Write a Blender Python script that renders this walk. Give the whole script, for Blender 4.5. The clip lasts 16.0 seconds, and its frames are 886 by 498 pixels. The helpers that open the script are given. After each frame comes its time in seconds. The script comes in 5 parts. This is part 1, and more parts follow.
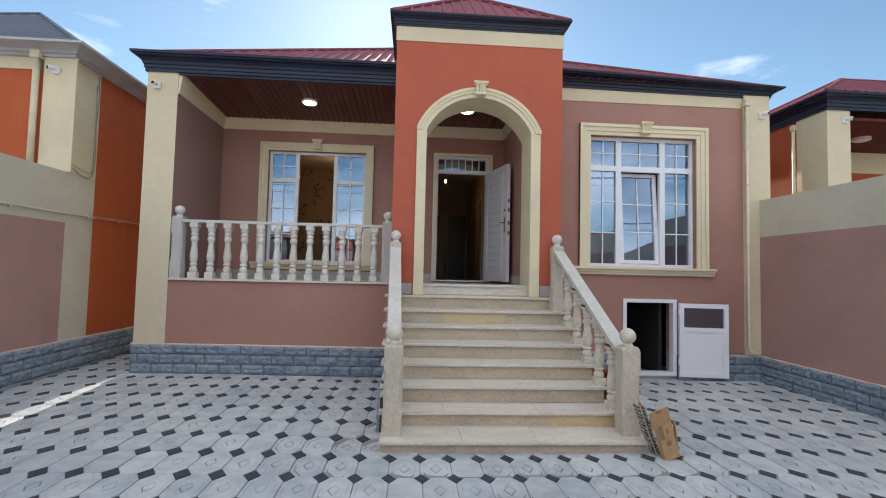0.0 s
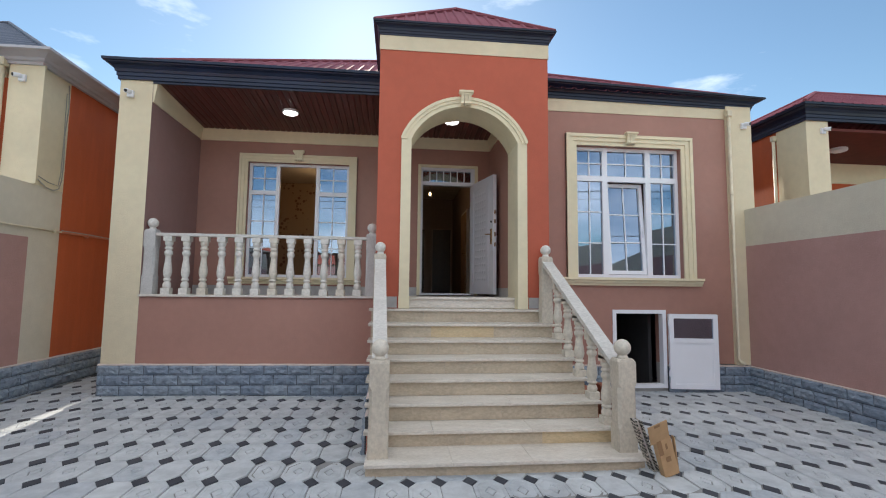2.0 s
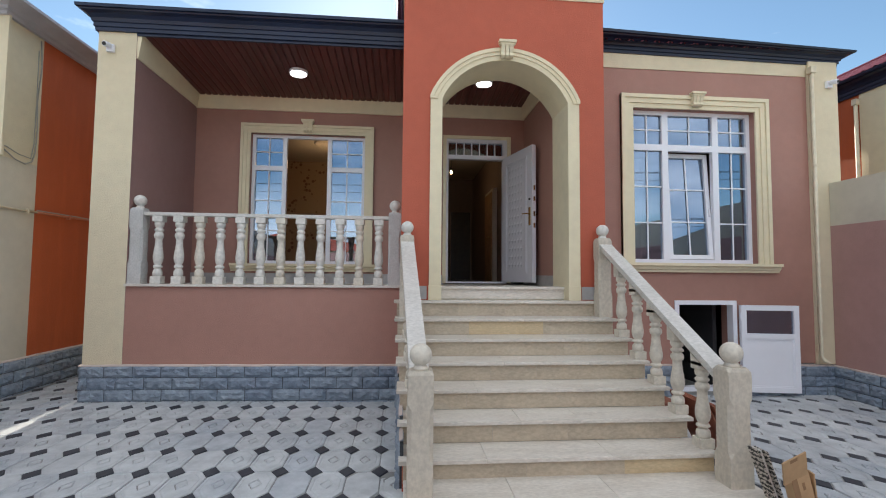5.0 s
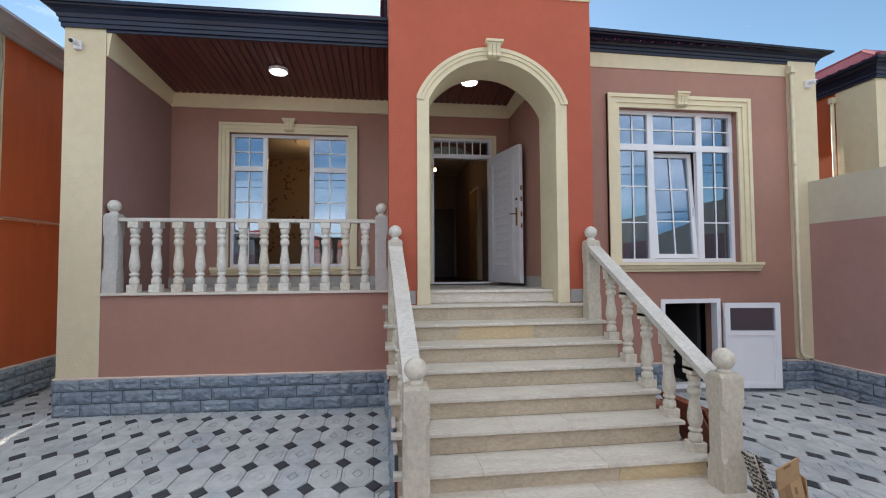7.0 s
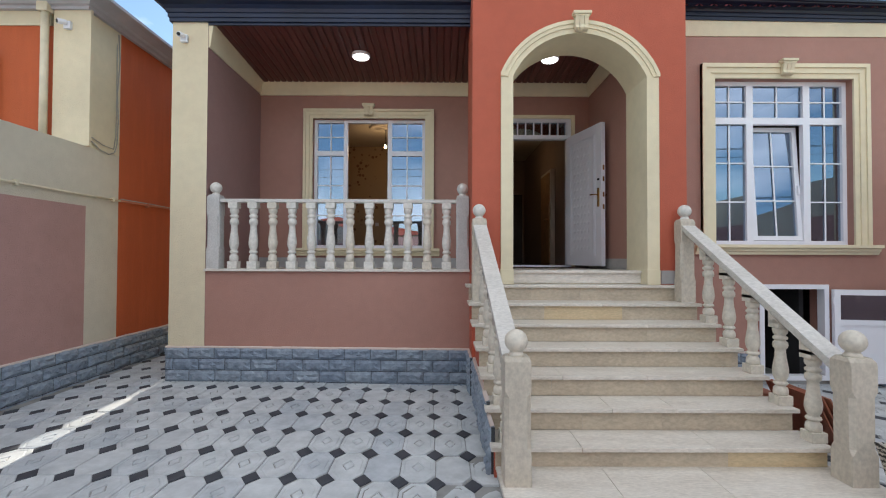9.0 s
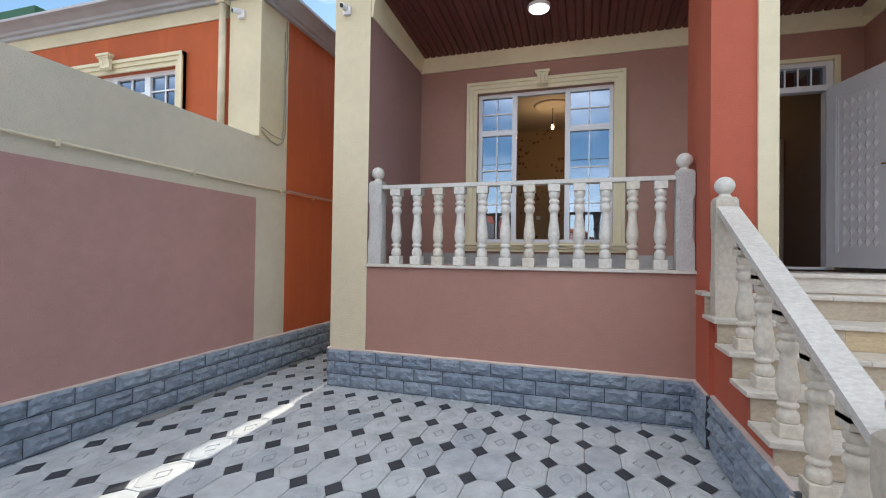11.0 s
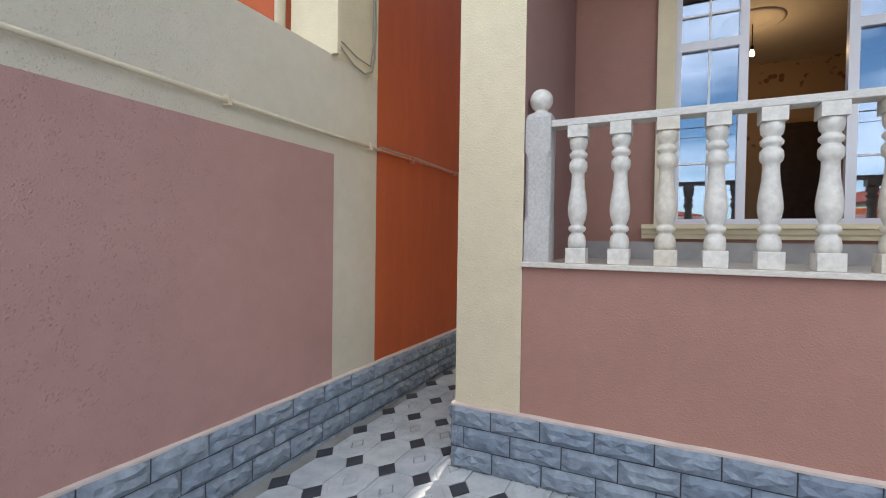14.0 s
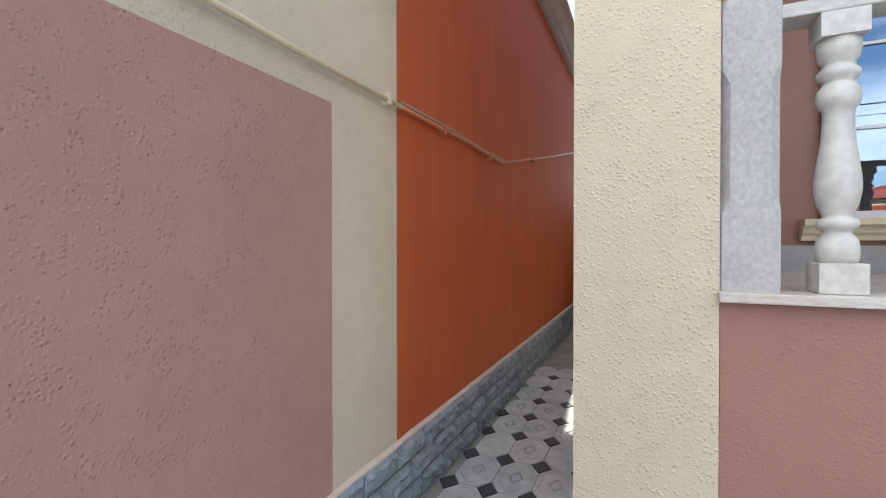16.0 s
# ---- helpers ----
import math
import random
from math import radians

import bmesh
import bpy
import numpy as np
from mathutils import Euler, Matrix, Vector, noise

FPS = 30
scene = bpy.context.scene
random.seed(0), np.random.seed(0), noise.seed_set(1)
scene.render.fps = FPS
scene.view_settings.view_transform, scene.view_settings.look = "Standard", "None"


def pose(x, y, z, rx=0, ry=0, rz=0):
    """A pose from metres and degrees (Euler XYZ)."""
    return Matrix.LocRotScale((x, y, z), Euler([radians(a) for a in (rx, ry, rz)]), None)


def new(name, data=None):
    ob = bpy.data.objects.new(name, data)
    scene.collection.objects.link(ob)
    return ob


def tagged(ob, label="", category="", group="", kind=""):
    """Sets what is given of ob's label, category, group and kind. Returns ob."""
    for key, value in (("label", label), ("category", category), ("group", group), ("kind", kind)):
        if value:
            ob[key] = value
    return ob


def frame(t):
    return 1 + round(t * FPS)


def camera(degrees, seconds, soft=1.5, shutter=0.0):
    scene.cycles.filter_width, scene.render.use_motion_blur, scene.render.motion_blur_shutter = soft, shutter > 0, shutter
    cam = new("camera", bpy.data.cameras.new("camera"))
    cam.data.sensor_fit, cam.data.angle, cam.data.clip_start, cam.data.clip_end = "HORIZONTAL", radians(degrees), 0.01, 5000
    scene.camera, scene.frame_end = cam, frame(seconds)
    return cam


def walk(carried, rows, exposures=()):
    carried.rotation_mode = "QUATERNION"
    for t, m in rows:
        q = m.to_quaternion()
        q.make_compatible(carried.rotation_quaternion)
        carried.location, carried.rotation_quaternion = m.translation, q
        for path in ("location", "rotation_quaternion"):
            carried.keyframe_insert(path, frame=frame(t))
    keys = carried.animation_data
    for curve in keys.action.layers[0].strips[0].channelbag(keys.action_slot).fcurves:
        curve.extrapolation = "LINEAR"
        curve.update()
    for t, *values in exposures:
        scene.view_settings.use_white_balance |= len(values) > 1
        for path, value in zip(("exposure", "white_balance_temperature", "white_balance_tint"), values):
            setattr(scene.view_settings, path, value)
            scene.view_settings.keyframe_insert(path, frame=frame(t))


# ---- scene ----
cam = camera(88.1, 16.0, soft=1.1)
METRES, EYE, TILT, LEAN, TURN = 8.0, 1.63, 0.0, 0.0, -3.7
ROWS = [
    (0.0, 0.0, 0.0, 0.0, -0.07, 2.93, -1.32),
    (0.5, 0.0061, -0.0021, 0.0062, -0.74, 3.82, -1.12),
    (1.0, 0.0099, -0.0049, 0.0098, -1.64, 6.18, -0.89),
    (1.5, 0.0074, 0.0038, 0.0017, -2.1, 6.12, -0.82),
    (2.0, -0.0046, 0.0242, -0.0055, -2.09, 4.9, -0.63),
    (2.5, -0.0178, 0.0455, -0.0025, -2.35, 4.19, -0.53),
    (3.0, -0.0224, 0.0625, -0.0035, -2.66, 3.6, -0.25),
    (3.5, -0.0199, 0.088, 0.001, -2.93, 4.26, 0.13),
    (4.0, -0.0194, 0.1138, -0.0029, -2.25, 4.7, -0.04),
    (4.5, -0.0368, 0.146, -0.0059, -1.11, 3.97, -0.52),
    (7.0, -0.0589, 0.1652, 0.0135, -3.6, 2.29, 0.34),
    (7.5, -0.0483, 0.1499, 0.0026, -4.08, 2.07, 0.5),
    (8.0, -0.0468, 0.1389, -0.0066, -3.26, 0.91, 0.23),
    (8.5, -0.0656, 0.1462, -0.0072, -0.05, 0.12, -0.15),
    (9.0, -0.0983, 0.166, -0.0035, 3.48, 1.11, -0.21),
    (9.5, -0.1196, 0.195, -0.0093, 9.84, 0.74, -0.63),
    (12.0, -0.2547, 0.3775, -0.0063, 23.76, 0.69, -0.95),
    (12.5, -0.2952, 0.4146, -0.0043, 25.05, -0.04, -1.13),
    (13.0, -0.3275, 0.449, -0.0078, 25.71, -0.85, -0.86),
    (13.5, -0.3608, 0.489, -0.0049, 27.66, -0.94, -0.61),
    (14.0, -0.3998, 0.5258, -0.0057, 29.58, -1.08, -0.83),
    (14.5, -0.4348, 0.5605, -0.0068, 30.16, -1.28, -0.68),
    (15.0, -0.4682, 0.6001, -0.0049, 30.22, -1.05, -0.26),
    (15.5, -0.505, 0.6341, -0.0057, 30.14, -0.86, -0.26),
    (16.0, -0.5411, 0.6654, -0.003, 27.76, -0.55, 0.01),
]
walk(cam, [(t, pose(0, 0, EYE, TILT, LEAN, TURN) @ pose(METRES * x, METRES * y, METRES * z, 90 + pitch, roll, yaw)) for t, x, y, z, yaw, pitch, roll in ROWS],
     exposures=[(0.0, 1.08, 6750, 10), (3.5, 1.12, 6750, 10), (9.0, 1.22, 6750, 10), (12.0, 1.50, 6620, 10), (13.0, 1.55, 6620, 10), (14.5, 1.65, 6620, 10), (16.0, 1.83, 6620, 10)])

# ---- world, sun, exposure ----
SUN_EL, SUN_AZ = radians(30.8), radians(-5.0)     # azimuth from +y towards +x
world = bpy.data.worlds.new("World")
scene.world = world
world.use_nodes = True
wn, wl = world.node_tree.nodes, world.node_tree.links
wn.clear()
w_out = wn.new("ShaderNodeOutputWorld")
w_bg = wn.new("ShaderNodeBackground")
w_bg.inputs["Strength"].default_value = 0.075
w_sky = wn.new("ShaderNodeTexSky")
w_sky.sky_type = "NISHITA"
w_sky.sun_disc = False
w_sky.sun_elevation = SUN_EL
w_sky.sun_rotation = SUN_AZ
w_sky.air_density, w_sky.dust_density, w_sky.ozone_density = 1.0, 0.2, 1.0
w_co = wn.new("ShaderNodeTexCoord")
w_map = wn.new("ShaderNodeMapping")
w_map.inputs["Scale"].default_value = (1.0, 1.0, 3.2)
w_map.inputs["Location"].default_value = (1.7, 5.2, 2.9)
w_no = wn.new("ShaderNodeTexNoise")
w_no.inputs["Scale"].default_value = 2.3
w_no.inputs["Detail"].default_value = 7
w_no.inputs["Roughness"].default_value = 0.58
w_ramp = wn.new("ShaderNodeValToRGB")
w_ramp.color_ramp.elements[0].position = 0.56
w_ramp.color_ramp.elements[1].position = 0.80
w_ramp.color_ramp.elements[0].color = (0, 0, 0, 1)
w_ramp.color_ramp.elements[1].color = (0.75, 0.75, 0.75, 1)
w_mix = wn.new("ShaderNodeMixRGB")
w_mix.inputs["Color2"].default_value = (14.5, 15.0, 16.0, 1)
wl.new(w_co.outputs["Generated"], w_map.inputs["Vector"])
wl.new(w_map.outputs["Vector"], w_no.inputs["Vector"])
w_sep = wn.new("ShaderNodeSeparateXYZ")      # extra cloud, overhead and behind, added to light the facade; thins towards the sun and the horizon
w_bank = wn.new("ShaderNodeMath")
w_bank.operation = "MULTIPLY_ADD"
w_bank.inputs[1].default_value = -0.13
wl.new(w_co.outputs["Generated"], w_sep.inputs[0])
wl.new(w_sep.outputs["Y"], w_bank.inputs[0])
w_high = wn.new("ShaderNodeMath")
w_high.operation = "MULTIPLY_ADD"
w_high.inputs[1].default_value = 0.22
wl.new(w_sep.outputs["Z"], w_high.inputs[0])
wl.new(w_no.outputs["Fac"], w_high.inputs[2])
wl.new(w_high.outputs[0], w_bank.inputs[2])
wl.new(w_bank.outputs[0], w_ramp.inputs["Fac"])
wl.new(w_ramp.outputs["Color"], w_mix.inputs["Fac"])
w_mul = wn.new("ShaderNodeMixRGB")
w_mul.blend_type = "MULTIPLY"
w_mul.inputs["Fac"].default_value = 1.0
w_mul.inputs["Color2"].default_value = (0.80, 0.95, 0.99, 1)
wl.new(w_sky.outputs["Color"], w_mul.inputs["Color1"])
wl.new(w_mul.outputs["Color"], w_mix.inputs["Color1"])
wl.new(w_mix.outputs["Color"], w_bg.inputs["Color"])
wl.new(w_bg.outputs["Background"], w_out.inputs["Surface"])

sun_data = bpy.data.lights.new("sun", "SUN")
sun_data.energy, sun_data.angle, sun_data.color = 2.7, radians(0.5), (1.0, 0.93, 0.82)
sun = new("sun", sun_data)
sun_dir = Vector((math.sin(SUN_AZ) * math.cos(SUN_EL), math.cos(SUN_AZ) * math.cos(SUN_EL), math.sin(SUN_EL)))
sun.rotation_euler = sun_dir.to_track_quat("Z", "Y").to_euler()


# ---- materials ----
def mat_base(name, rough=0.6, metal=0.0, spec=0.5):
    m = bpy.data.materials.new(name)
    m.use_nodes = True
    b = m.node_tree.nodes["Principled BSDF"]
    b.inputs["Roughness"].default_value = rough
    b.inputs["Metallic"].default_value = metal
    b.inputs["Specular IOR Level"].default_value = spec
    return m, m.node_tree.nodes, m.node_tree.links, b


def coords(n, l, scale=(1, 1, 1), kind="Object"):
    c = n.new("ShaderNodeTexCoord")
    mp = n.new("ShaderNodeMapping")
    mp.inputs["Scale"].default_value = scale
    l.new(c.outputs[kind], mp.inputs["Vector"])
    return mp.outputs["Vector"]


def noise_node(n, l, vec, scale, detail=4, rough=0.55):
    t = n.new("ShaderNodeTexNoise")
    t.inputs["Scale"].default_value = scale
    t.inputs["Detail"].default_value = detail
    t.inputs["Roughness"].default_value = rough
    l.new(vec, t.inputs["Vector"])
    return t.outputs["Fac"]


def ramp(n, l, fac, stops):
    r = n.new("ShaderNodeValToRGB")
    while len(r.color_ramp.elements) < len(stops):
        r.color_ramp.elements.new(0.5)
    for e, (p, c) in zip(r.color_ramp.elements, stops):
        e.position, e.color = p, (*c, 1)
    l.new(fac, r.inputs["Fac"])
    return r.outputs["Color"]


def mixc(n, l, fac, a, b, mode="MIX"):
    m = n.new("ShaderNodeMixRGB")
    m.blend_type = mode
    for key, v in (("Fac", fac), ("Color1", a), ("Color2", b)):
        if hasattr(v, "links"):
            l.new(v, m.inputs[key])
        elif isinstance(v, tuple):
            m.inputs[key].default_value = (*v, 1)
        else:
            m.inputs[key].default_value = v
    return m.outputs["Color"]


def bump(n, l, b, height, strength, dist):
    bp = n.new("ShaderNodeBump")
    bp.inputs["Strength"].default_value = strength
    bp.inputs["Distance"].default_value = dist
    l.new(height, bp.inputs["Height"])
    if b.inputs["Normal"].links:
        l.new(b.inputs["Normal"].links[0].from_socket, bp.inputs["Normal"])
    l.new(bp.outputs["Normal"], b.inputs["Normal"])


def sc(c, k):
    return tuple(min(1.0, v * k) for v in c)


def stucco(name, col, streak=0.0, rough=0.62, lumps=1.0, spread=0.42):
    """Painted plaster with fine orange-peel grain and scattered lumps."""
    m, n, l, b = mat_base(name, rough, 0, 0.35)
    v = coords(n, l)
    big = noise_node(n, l, v, 0.9, 5)
    c = ramp(n, l, big, [(0.3, sc(col, 0.91)), (0.7, sc(col, 1.07))])
    mid = noise_node(n, l, v, 9, 4)
    c = mixc(n, l, 0.10, c, ramp(n, l, mid, [(0.35, sc(col, 0.72)), (0.65, sc(col, 1.2))]))
    if streak:
        vs = coords(n, l, (5, 5, 0.5))
        st = noise_node(n, l, vs, 1.6, 4)
        c = mixc(n, l, streak, c, ramp(n, l, st, [(0.45, sc(col, 0.8)), (0.72, sc(col, 1.45))]))
    l.new(c, b.inputs["Base Color"])
    fine = noise_node(n, l, v, 95, 3, 0.6)
    bump(n, l, b, fine, 0.6, 0.005)
    vo = n.new("ShaderNodeTexVoronoi")
    vo.inputs["Scale"].default_value = 62
    l.new(v, vo.inputs["Vector"])
    drop = ramp(n, l, vo.outputs["Distance"], [(0.10, (1, 1, 1)), (0.42, (0, 0, 0))])
    where = ramp(n, l, noise_node(n, l, v, 13, 3), [(spread, (0, 0, 0)), (spread + 0.16, (1, 1, 1))])
    bump(n, l, b, mixc(n, l, 1.0, drop, where, "MULTIPLY"), 0.5 * lumps, 0.006)
    wavy = noise_node(n, l, v, 20, 3)
    bump(n, l, b, wavy, 0.16 * lumps, 0.012)
    return m


MAUVE = stucco("mauve_plaster", (0.39, 0.208, 0.163), lumps=0.55)
MAUVE_L = stucco("mauve_plaster_fence", (0.43, 0.252, 0.226), lumps=1.1, spread=0.42)
MAUVE_S = stucco("mauve_plaster_side", (0.33, 0.20, 0.185))
CREAM = stucco("cream_plaster", (0.70, 0.615, 0.43), lumps=1.15, spread=0.30)
CREAM_L = stucco("grey_cream_plaster", (0.60, 0.555, 0.445), lumps=1.0, spread=0.36)
ORANGE = stucco("terracotta_plaster", (0.48, 0.112, 0.062), lumps=0.6)
ORANGE_N = stucco("orange_plaster", (0.49, 0.105, 0.032), streak=0.2, rough=0.68, lumps=0.9)
TRIM = stucco("cream_trim", (0.76, 0.68, 0.475), lumps=0.15)
ROOM = stucco("room_wall", (0.36, 0.27, 0.22), lumps=0.1)
ROOM_C = stucco("room_ceiling", (0.70, 0.62, 0.50), lumps=0.1)
GREEN = stucco("green_plaster", (0.03, 0.11, 0.06), lumps=0.3)


def stone_block():
    m, n, l, b = mat_base("rock_faced_stone", 0.55, 0, 0.4)
    v = coords(n, l)
    oi = n.new("ShaderNodeObjectInfo")
    vo = n.new("ShaderNodeVectorMath")
    vo.operation = "ADD"
    l.new(v, vo.inputs[0])
    cb = n.new("ShaderNodeCombineXYZ")
    ml = n.new("ShaderNodeMath")
    ml.operation = "MULTIPLY"
    ml.inputs[1].default_value = 40
    l.new(oi.outputs["Random"], ml.inputs[0])
    l.new(ml.outputs[0], cb.inputs["X"])
    l.new(ml.outputs[0], cb.inputs["Z"])
    l.new(cb.outputs[0], vo.inputs[1])
    f1 = noise_node(n, l, vo.outputs[0], 14, 6, 0.6)
    c = ramp(n, l, f1, [(0.3, (0.165, 0.208, 0.258)), (0.7, (0.28, 0.34, 0.405))])
    r2 = ramp(n, l, oi.outputs["Random"], [(0.0, (0.82, 0.85, 0.9)), (1.0, (1.12, 1.1, 1.06))])
    c = mixc(n, l, 0.8, c, r2, "MULTIPLY")
    l.new(c, b.inputs["Base Color"])
    bump(n, l, b, noise_node(n, l, vo.outputs[0], 30, 5, 0.6), 0.6, 0.012)
    return m


def plain(name, col, rough=0.5, metal=0.0, var=0.12, scale=6.0, bmp=0.0, spec=0.5):
    m, n, l, b = mat_base(name, rough, metal, spec)
    v = coords(n, l)
    f = noise_node(n, l, v, scale, 5)
    l.new(ramp(n, l, f, [(0.3, sc(col, 1 - var)), (0.7, sc(col, 1 + var))]), b.inputs["Base Color"])
    if bmp:
        bump(n, l, b, noise_node(n, l, v, scale * 9, 3), bmp, 0.004)
    return m


def veined(name, col, vein, rough=0.35, grey=None, stretch=(1.0, 1.6, 3.0), pits=0.12):
    """Sawn stone with cloudy tone and drawn-out veins."""
    m, n, l, b = mat_base(name, rough, 0, 0.5)
    oi = n.new("ShaderNodeObjectInfo")
    v = coords(n, l, stretch)
    vo = n.new("ShaderNodeVectorMath")
    vo.operation = "ADD"
    ml = n.new("ShaderNodeMath")
    ml.operation = "MULTIPLY"
    ml.inputs[1].default_value = 30
    l.new(oi.outputs["Random"], ml.inputs[0])
    l.new(v, vo.inputs[0])
    l.new(ml.outputs[0], vo.inputs[1])
    f = noise_node(n, l, vo.outputs[0], 2.4, 6, 0.62)
    c = ramp(n, l, f, [(0.28, vein), (0.55, col), (0.8, grey or sc(col, 1.12))])
    f2 = noise_node(n, l, vo.outputs[0], 26, 4, 0.6)
    c = mixc(n, l, 0.32, c, ramp(n, l, f2, [(0.35, sc(col, 0.6)), (0.65, sc(col, 1.25))]))
    l.new(c, b.inputs["Base Color"])
    bump(n, l, b, f2, pits, 0.003)
    return m


STONE = stone_block()
LIP = plain("pale_mortar_fillet", (0.58, 0.49, 0.44), 0.8)
JOINT = plain("dark_mortar", (0.05, 0.055, 0.062), 0.9)
TREAD = veined("grey_marble_tread", (0.67, 0.625, 0.55), (0.53, 0.475, 0.40), 0.3, (0.74, 0.71, 0.65), (0.9, 2.6, 3.0))
RISER = veined("beige_travertine_riser", (0.53, 0.45, 0.335), (0.38, 0.32, 0.245), 0.4, (0.58, 0.53, 0.44), (0.9, 1.0, 1.7))
RISER_Y = veined("yellow_travertine_riser", (0.60, 0.48, 0.30), (0.50, 0.36, 0.20), 0.4)
BALUS = veined("cream_limestone", (0.66, 0.61, 0.51), (0.56, 0.51, 0.42), 0.5, None, (1, 1, 1), 0.2)
BALUS_W = veined("white_limestone", (0.69, 0.67, 0.61), (0.60, 0.58, 0.52), 0.5, None, (1, 1, 1), 0.2)
NEWEL = veined("grey_limestone", (0.56, 0.505, 0.41), (0.48, 0.435, 0.355), 0.65, (0.60, 0.55, 0.46), (1.3, 1.3, 1.0), 0.35)
RAIL = veined("pale_marble_rail", (0.62, 0.60, 0.55), (0.52, 0.50, 0.45), 0.35)
NEWEL_W = veined("pale_grey_marble", (0.52, 0.51, 0.485), (0.42, 0.41, 0.385), 0.75, (0.60, 0.59, 0.565), (2.5, 2.5, 2.0), 0.9)
NAVY = plain("navy_metal_fascia", (0.008, 0.013, 0.032), 0.3, 0.0, 0.25, 2.0, 0.0, 0.35)
NAVY_L = plain("navy_metal_flat", (0.010, 0.018, 0.046), 0.32, 0.0, 0.25, 2.0, 0.0, 0.35)
GREYMET = plain("pale_grey_cornice", (0.42, 0.42, 0.45), 0.45, 0.0, 0.1, 3.0)
ROOF = plain("maroon_roof_metal", (0.235, 0.080, 0.100), 0.7, 0.0, 0.12, 1.2, 0.0, 0.08)
ROOF_G = plain("slate_roof_metal", (0.10, 0.12, 0.16), 0.6, 0.0, 0.12, 1.2)
PVC = plain("white_pvc", (0.80, 0.82, 0.86), 0.28, 0.0, 0.02, 3.0)
DOORW = plain("white_door_panel", (0.66, 0.66, 0.70), 0.34, 0.0, 0.03, 3.0)
BRASS = plain("brass", (0.55, 0.36, 0.14), 0.25, 1.0, 0.1)
BLACK = plain("black_rubber", (0.012, 0.012, 0.013), 0.5)
# near black: the cellar's shade is put into this colour
DARK = plain("shade_near_black", (0.035, 0.035, 0.038), 0.9)
CONC = plain("bare_concrete", (0.40, 0.40, 0.38), 0.85, 0.0, 0.2, 2.0, 0.3)
SKIRT = plain("grey_skirting", (0.38, 0.37, 0.36), 0.5, 0.0, 0.15, 5.0)
WIRE = plain("grey_cable", (0.33, 0.32, 0.28), 0.6)
PIPEM = plain("painted_pipe", (0.66, 0.59, 0.43), 0.45, 0, 0.1, 8)
PIPEO = plain("orange_painted_pipe", (0.48, 0.16, 0.08), 0.45, 0, 0.15, 8)
TERRA = plain("terracotta_tile", (0.33, 0.12, 0.07), 0.6, 0.0, 0.2, 9)
CARD = plain("brown_cardboard", (0.46, 0.29, 0.15), 0.8, 0.0, 0.15, 7, 0.2)
CARD_D = plain("brown_cardboard_print_and_shade", (0.28, 0.16, 0.08), 0.8)
WOODDOOR = plain("dark_wood_door", (0.05, 0.028, 0.018), 0.4, 0, 0.3, 9)


def striped_card():
    m, n, l, b = mat_base("zigzag_mat", 0.8)
    w = n.new("ShaderNodeTexWave")
    w.wave_type, w.bands_direction = "BANDS", "Z"
    w.inputs["Scale"].default_value = 9
    w.inputs["Distortion"].default_value = 6
    w.inputs["Detail Scale"].default_value = 6
    l.new(coords(n, l), w.inputs["Vector"])
    l.new(ramp(n, l, w.outputs["Fac"], [(0.42, (0.03, 0.027, 0.022)), (0.55, (0.55, 0.50, 0.42))]), b.inputs["Base Color"])
    return m


ZIGZAG = striped_card()


def wood_panel():
    m, n, l, b = mat_base("brown_pvc_panelling", 0.45, 0, 0.3)
    gi = n.new("ShaderNodeNewGeometry")
    f = noise_node(n, l, coords(n, l, (14, 0.8, 1)), 1.5, 5)
    c = ramp(n, l, f, [(0.3, (0.095, 0.027, 0.023)), (0.7, (0.160, 0.046, 0.038))])
    c = mixc(n, l, 0.6, c, ramp(n, l, gi.outputs["Random Per Island"], [(0, (0.75, 0.75, 0.75)), (1, (1.15, 1.15, 1.15))]), "MULTIPLY")
    l.new(c, b.inputs["Base Color"])
    return m


PANEL = wood_panel()
MAROON = plain("maroon_board", (0.11, 0.026, 0.02), 0.6, 0, 0.15, 6, 0.0, 0.15)


def paver_mat(name, lo, hi, tint):
    m, n, l, b = mat_base(name, 0.62, 0, 0.35)
    oi = n.new("ShaderNodeObjectInfo")
    gi = n.new("ShaderNodeNewGeometry")
    gm = n.new("ShaderNodeNewGeometry")
    vec = gm.outputs["Position"]
    big = noise_node(n, l, vec, 0.75, 4)
    c = ramp(n, l, big, [(0.3, lo), (0.7, hi)])
    ad = n.new("ShaderNodeMath")
    ad.operation = "ADD"
    l.new(oi.outputs["Random"], ad.inputs[0])
    l.new(gi.outputs["Random Per Island"], ad.inputs[1])
    fr = n.new("ShaderNodeMath")
    fr.operation = "FRACT"
    l.new(ad.outputs[0], fr.inputs[0])
    c = mixc(n, l, 0.85, c, ramp(n, l, fr.outputs[0], [(0.0, tint), (0.35, (0.93, 0.93, 0.93)), (1.0, (1.14, 1.14, 1.12))]), "MULTIPLY")
    dust = noise_node(n, l, vec, 5.5, 6, 0.65)
    c = mixc(n, l, 0.30, c, ramp(n, l, dust, [(0.35, sc(lo, 0.7)), (0.65, sc(hi, 1.35))]))
    l.new(c, b.inputs["Base Color"])
    bump(n, l, b, noise_node(n, l, vec, 120, 3), 0.25, 0.003)
    return m


PAVER = paver_mat("grey_concrete_paver", (0.385, 0.415, 0.435), (0.53, 0.555, 0.565), (0.74, 0.80, 0.88))
PAVER_B = paver_mat("black_concrete_paver", (0.032, 0.037, 0.047), (0.056, 0.062, 0.074), (0.8, 0.8, 0.85))


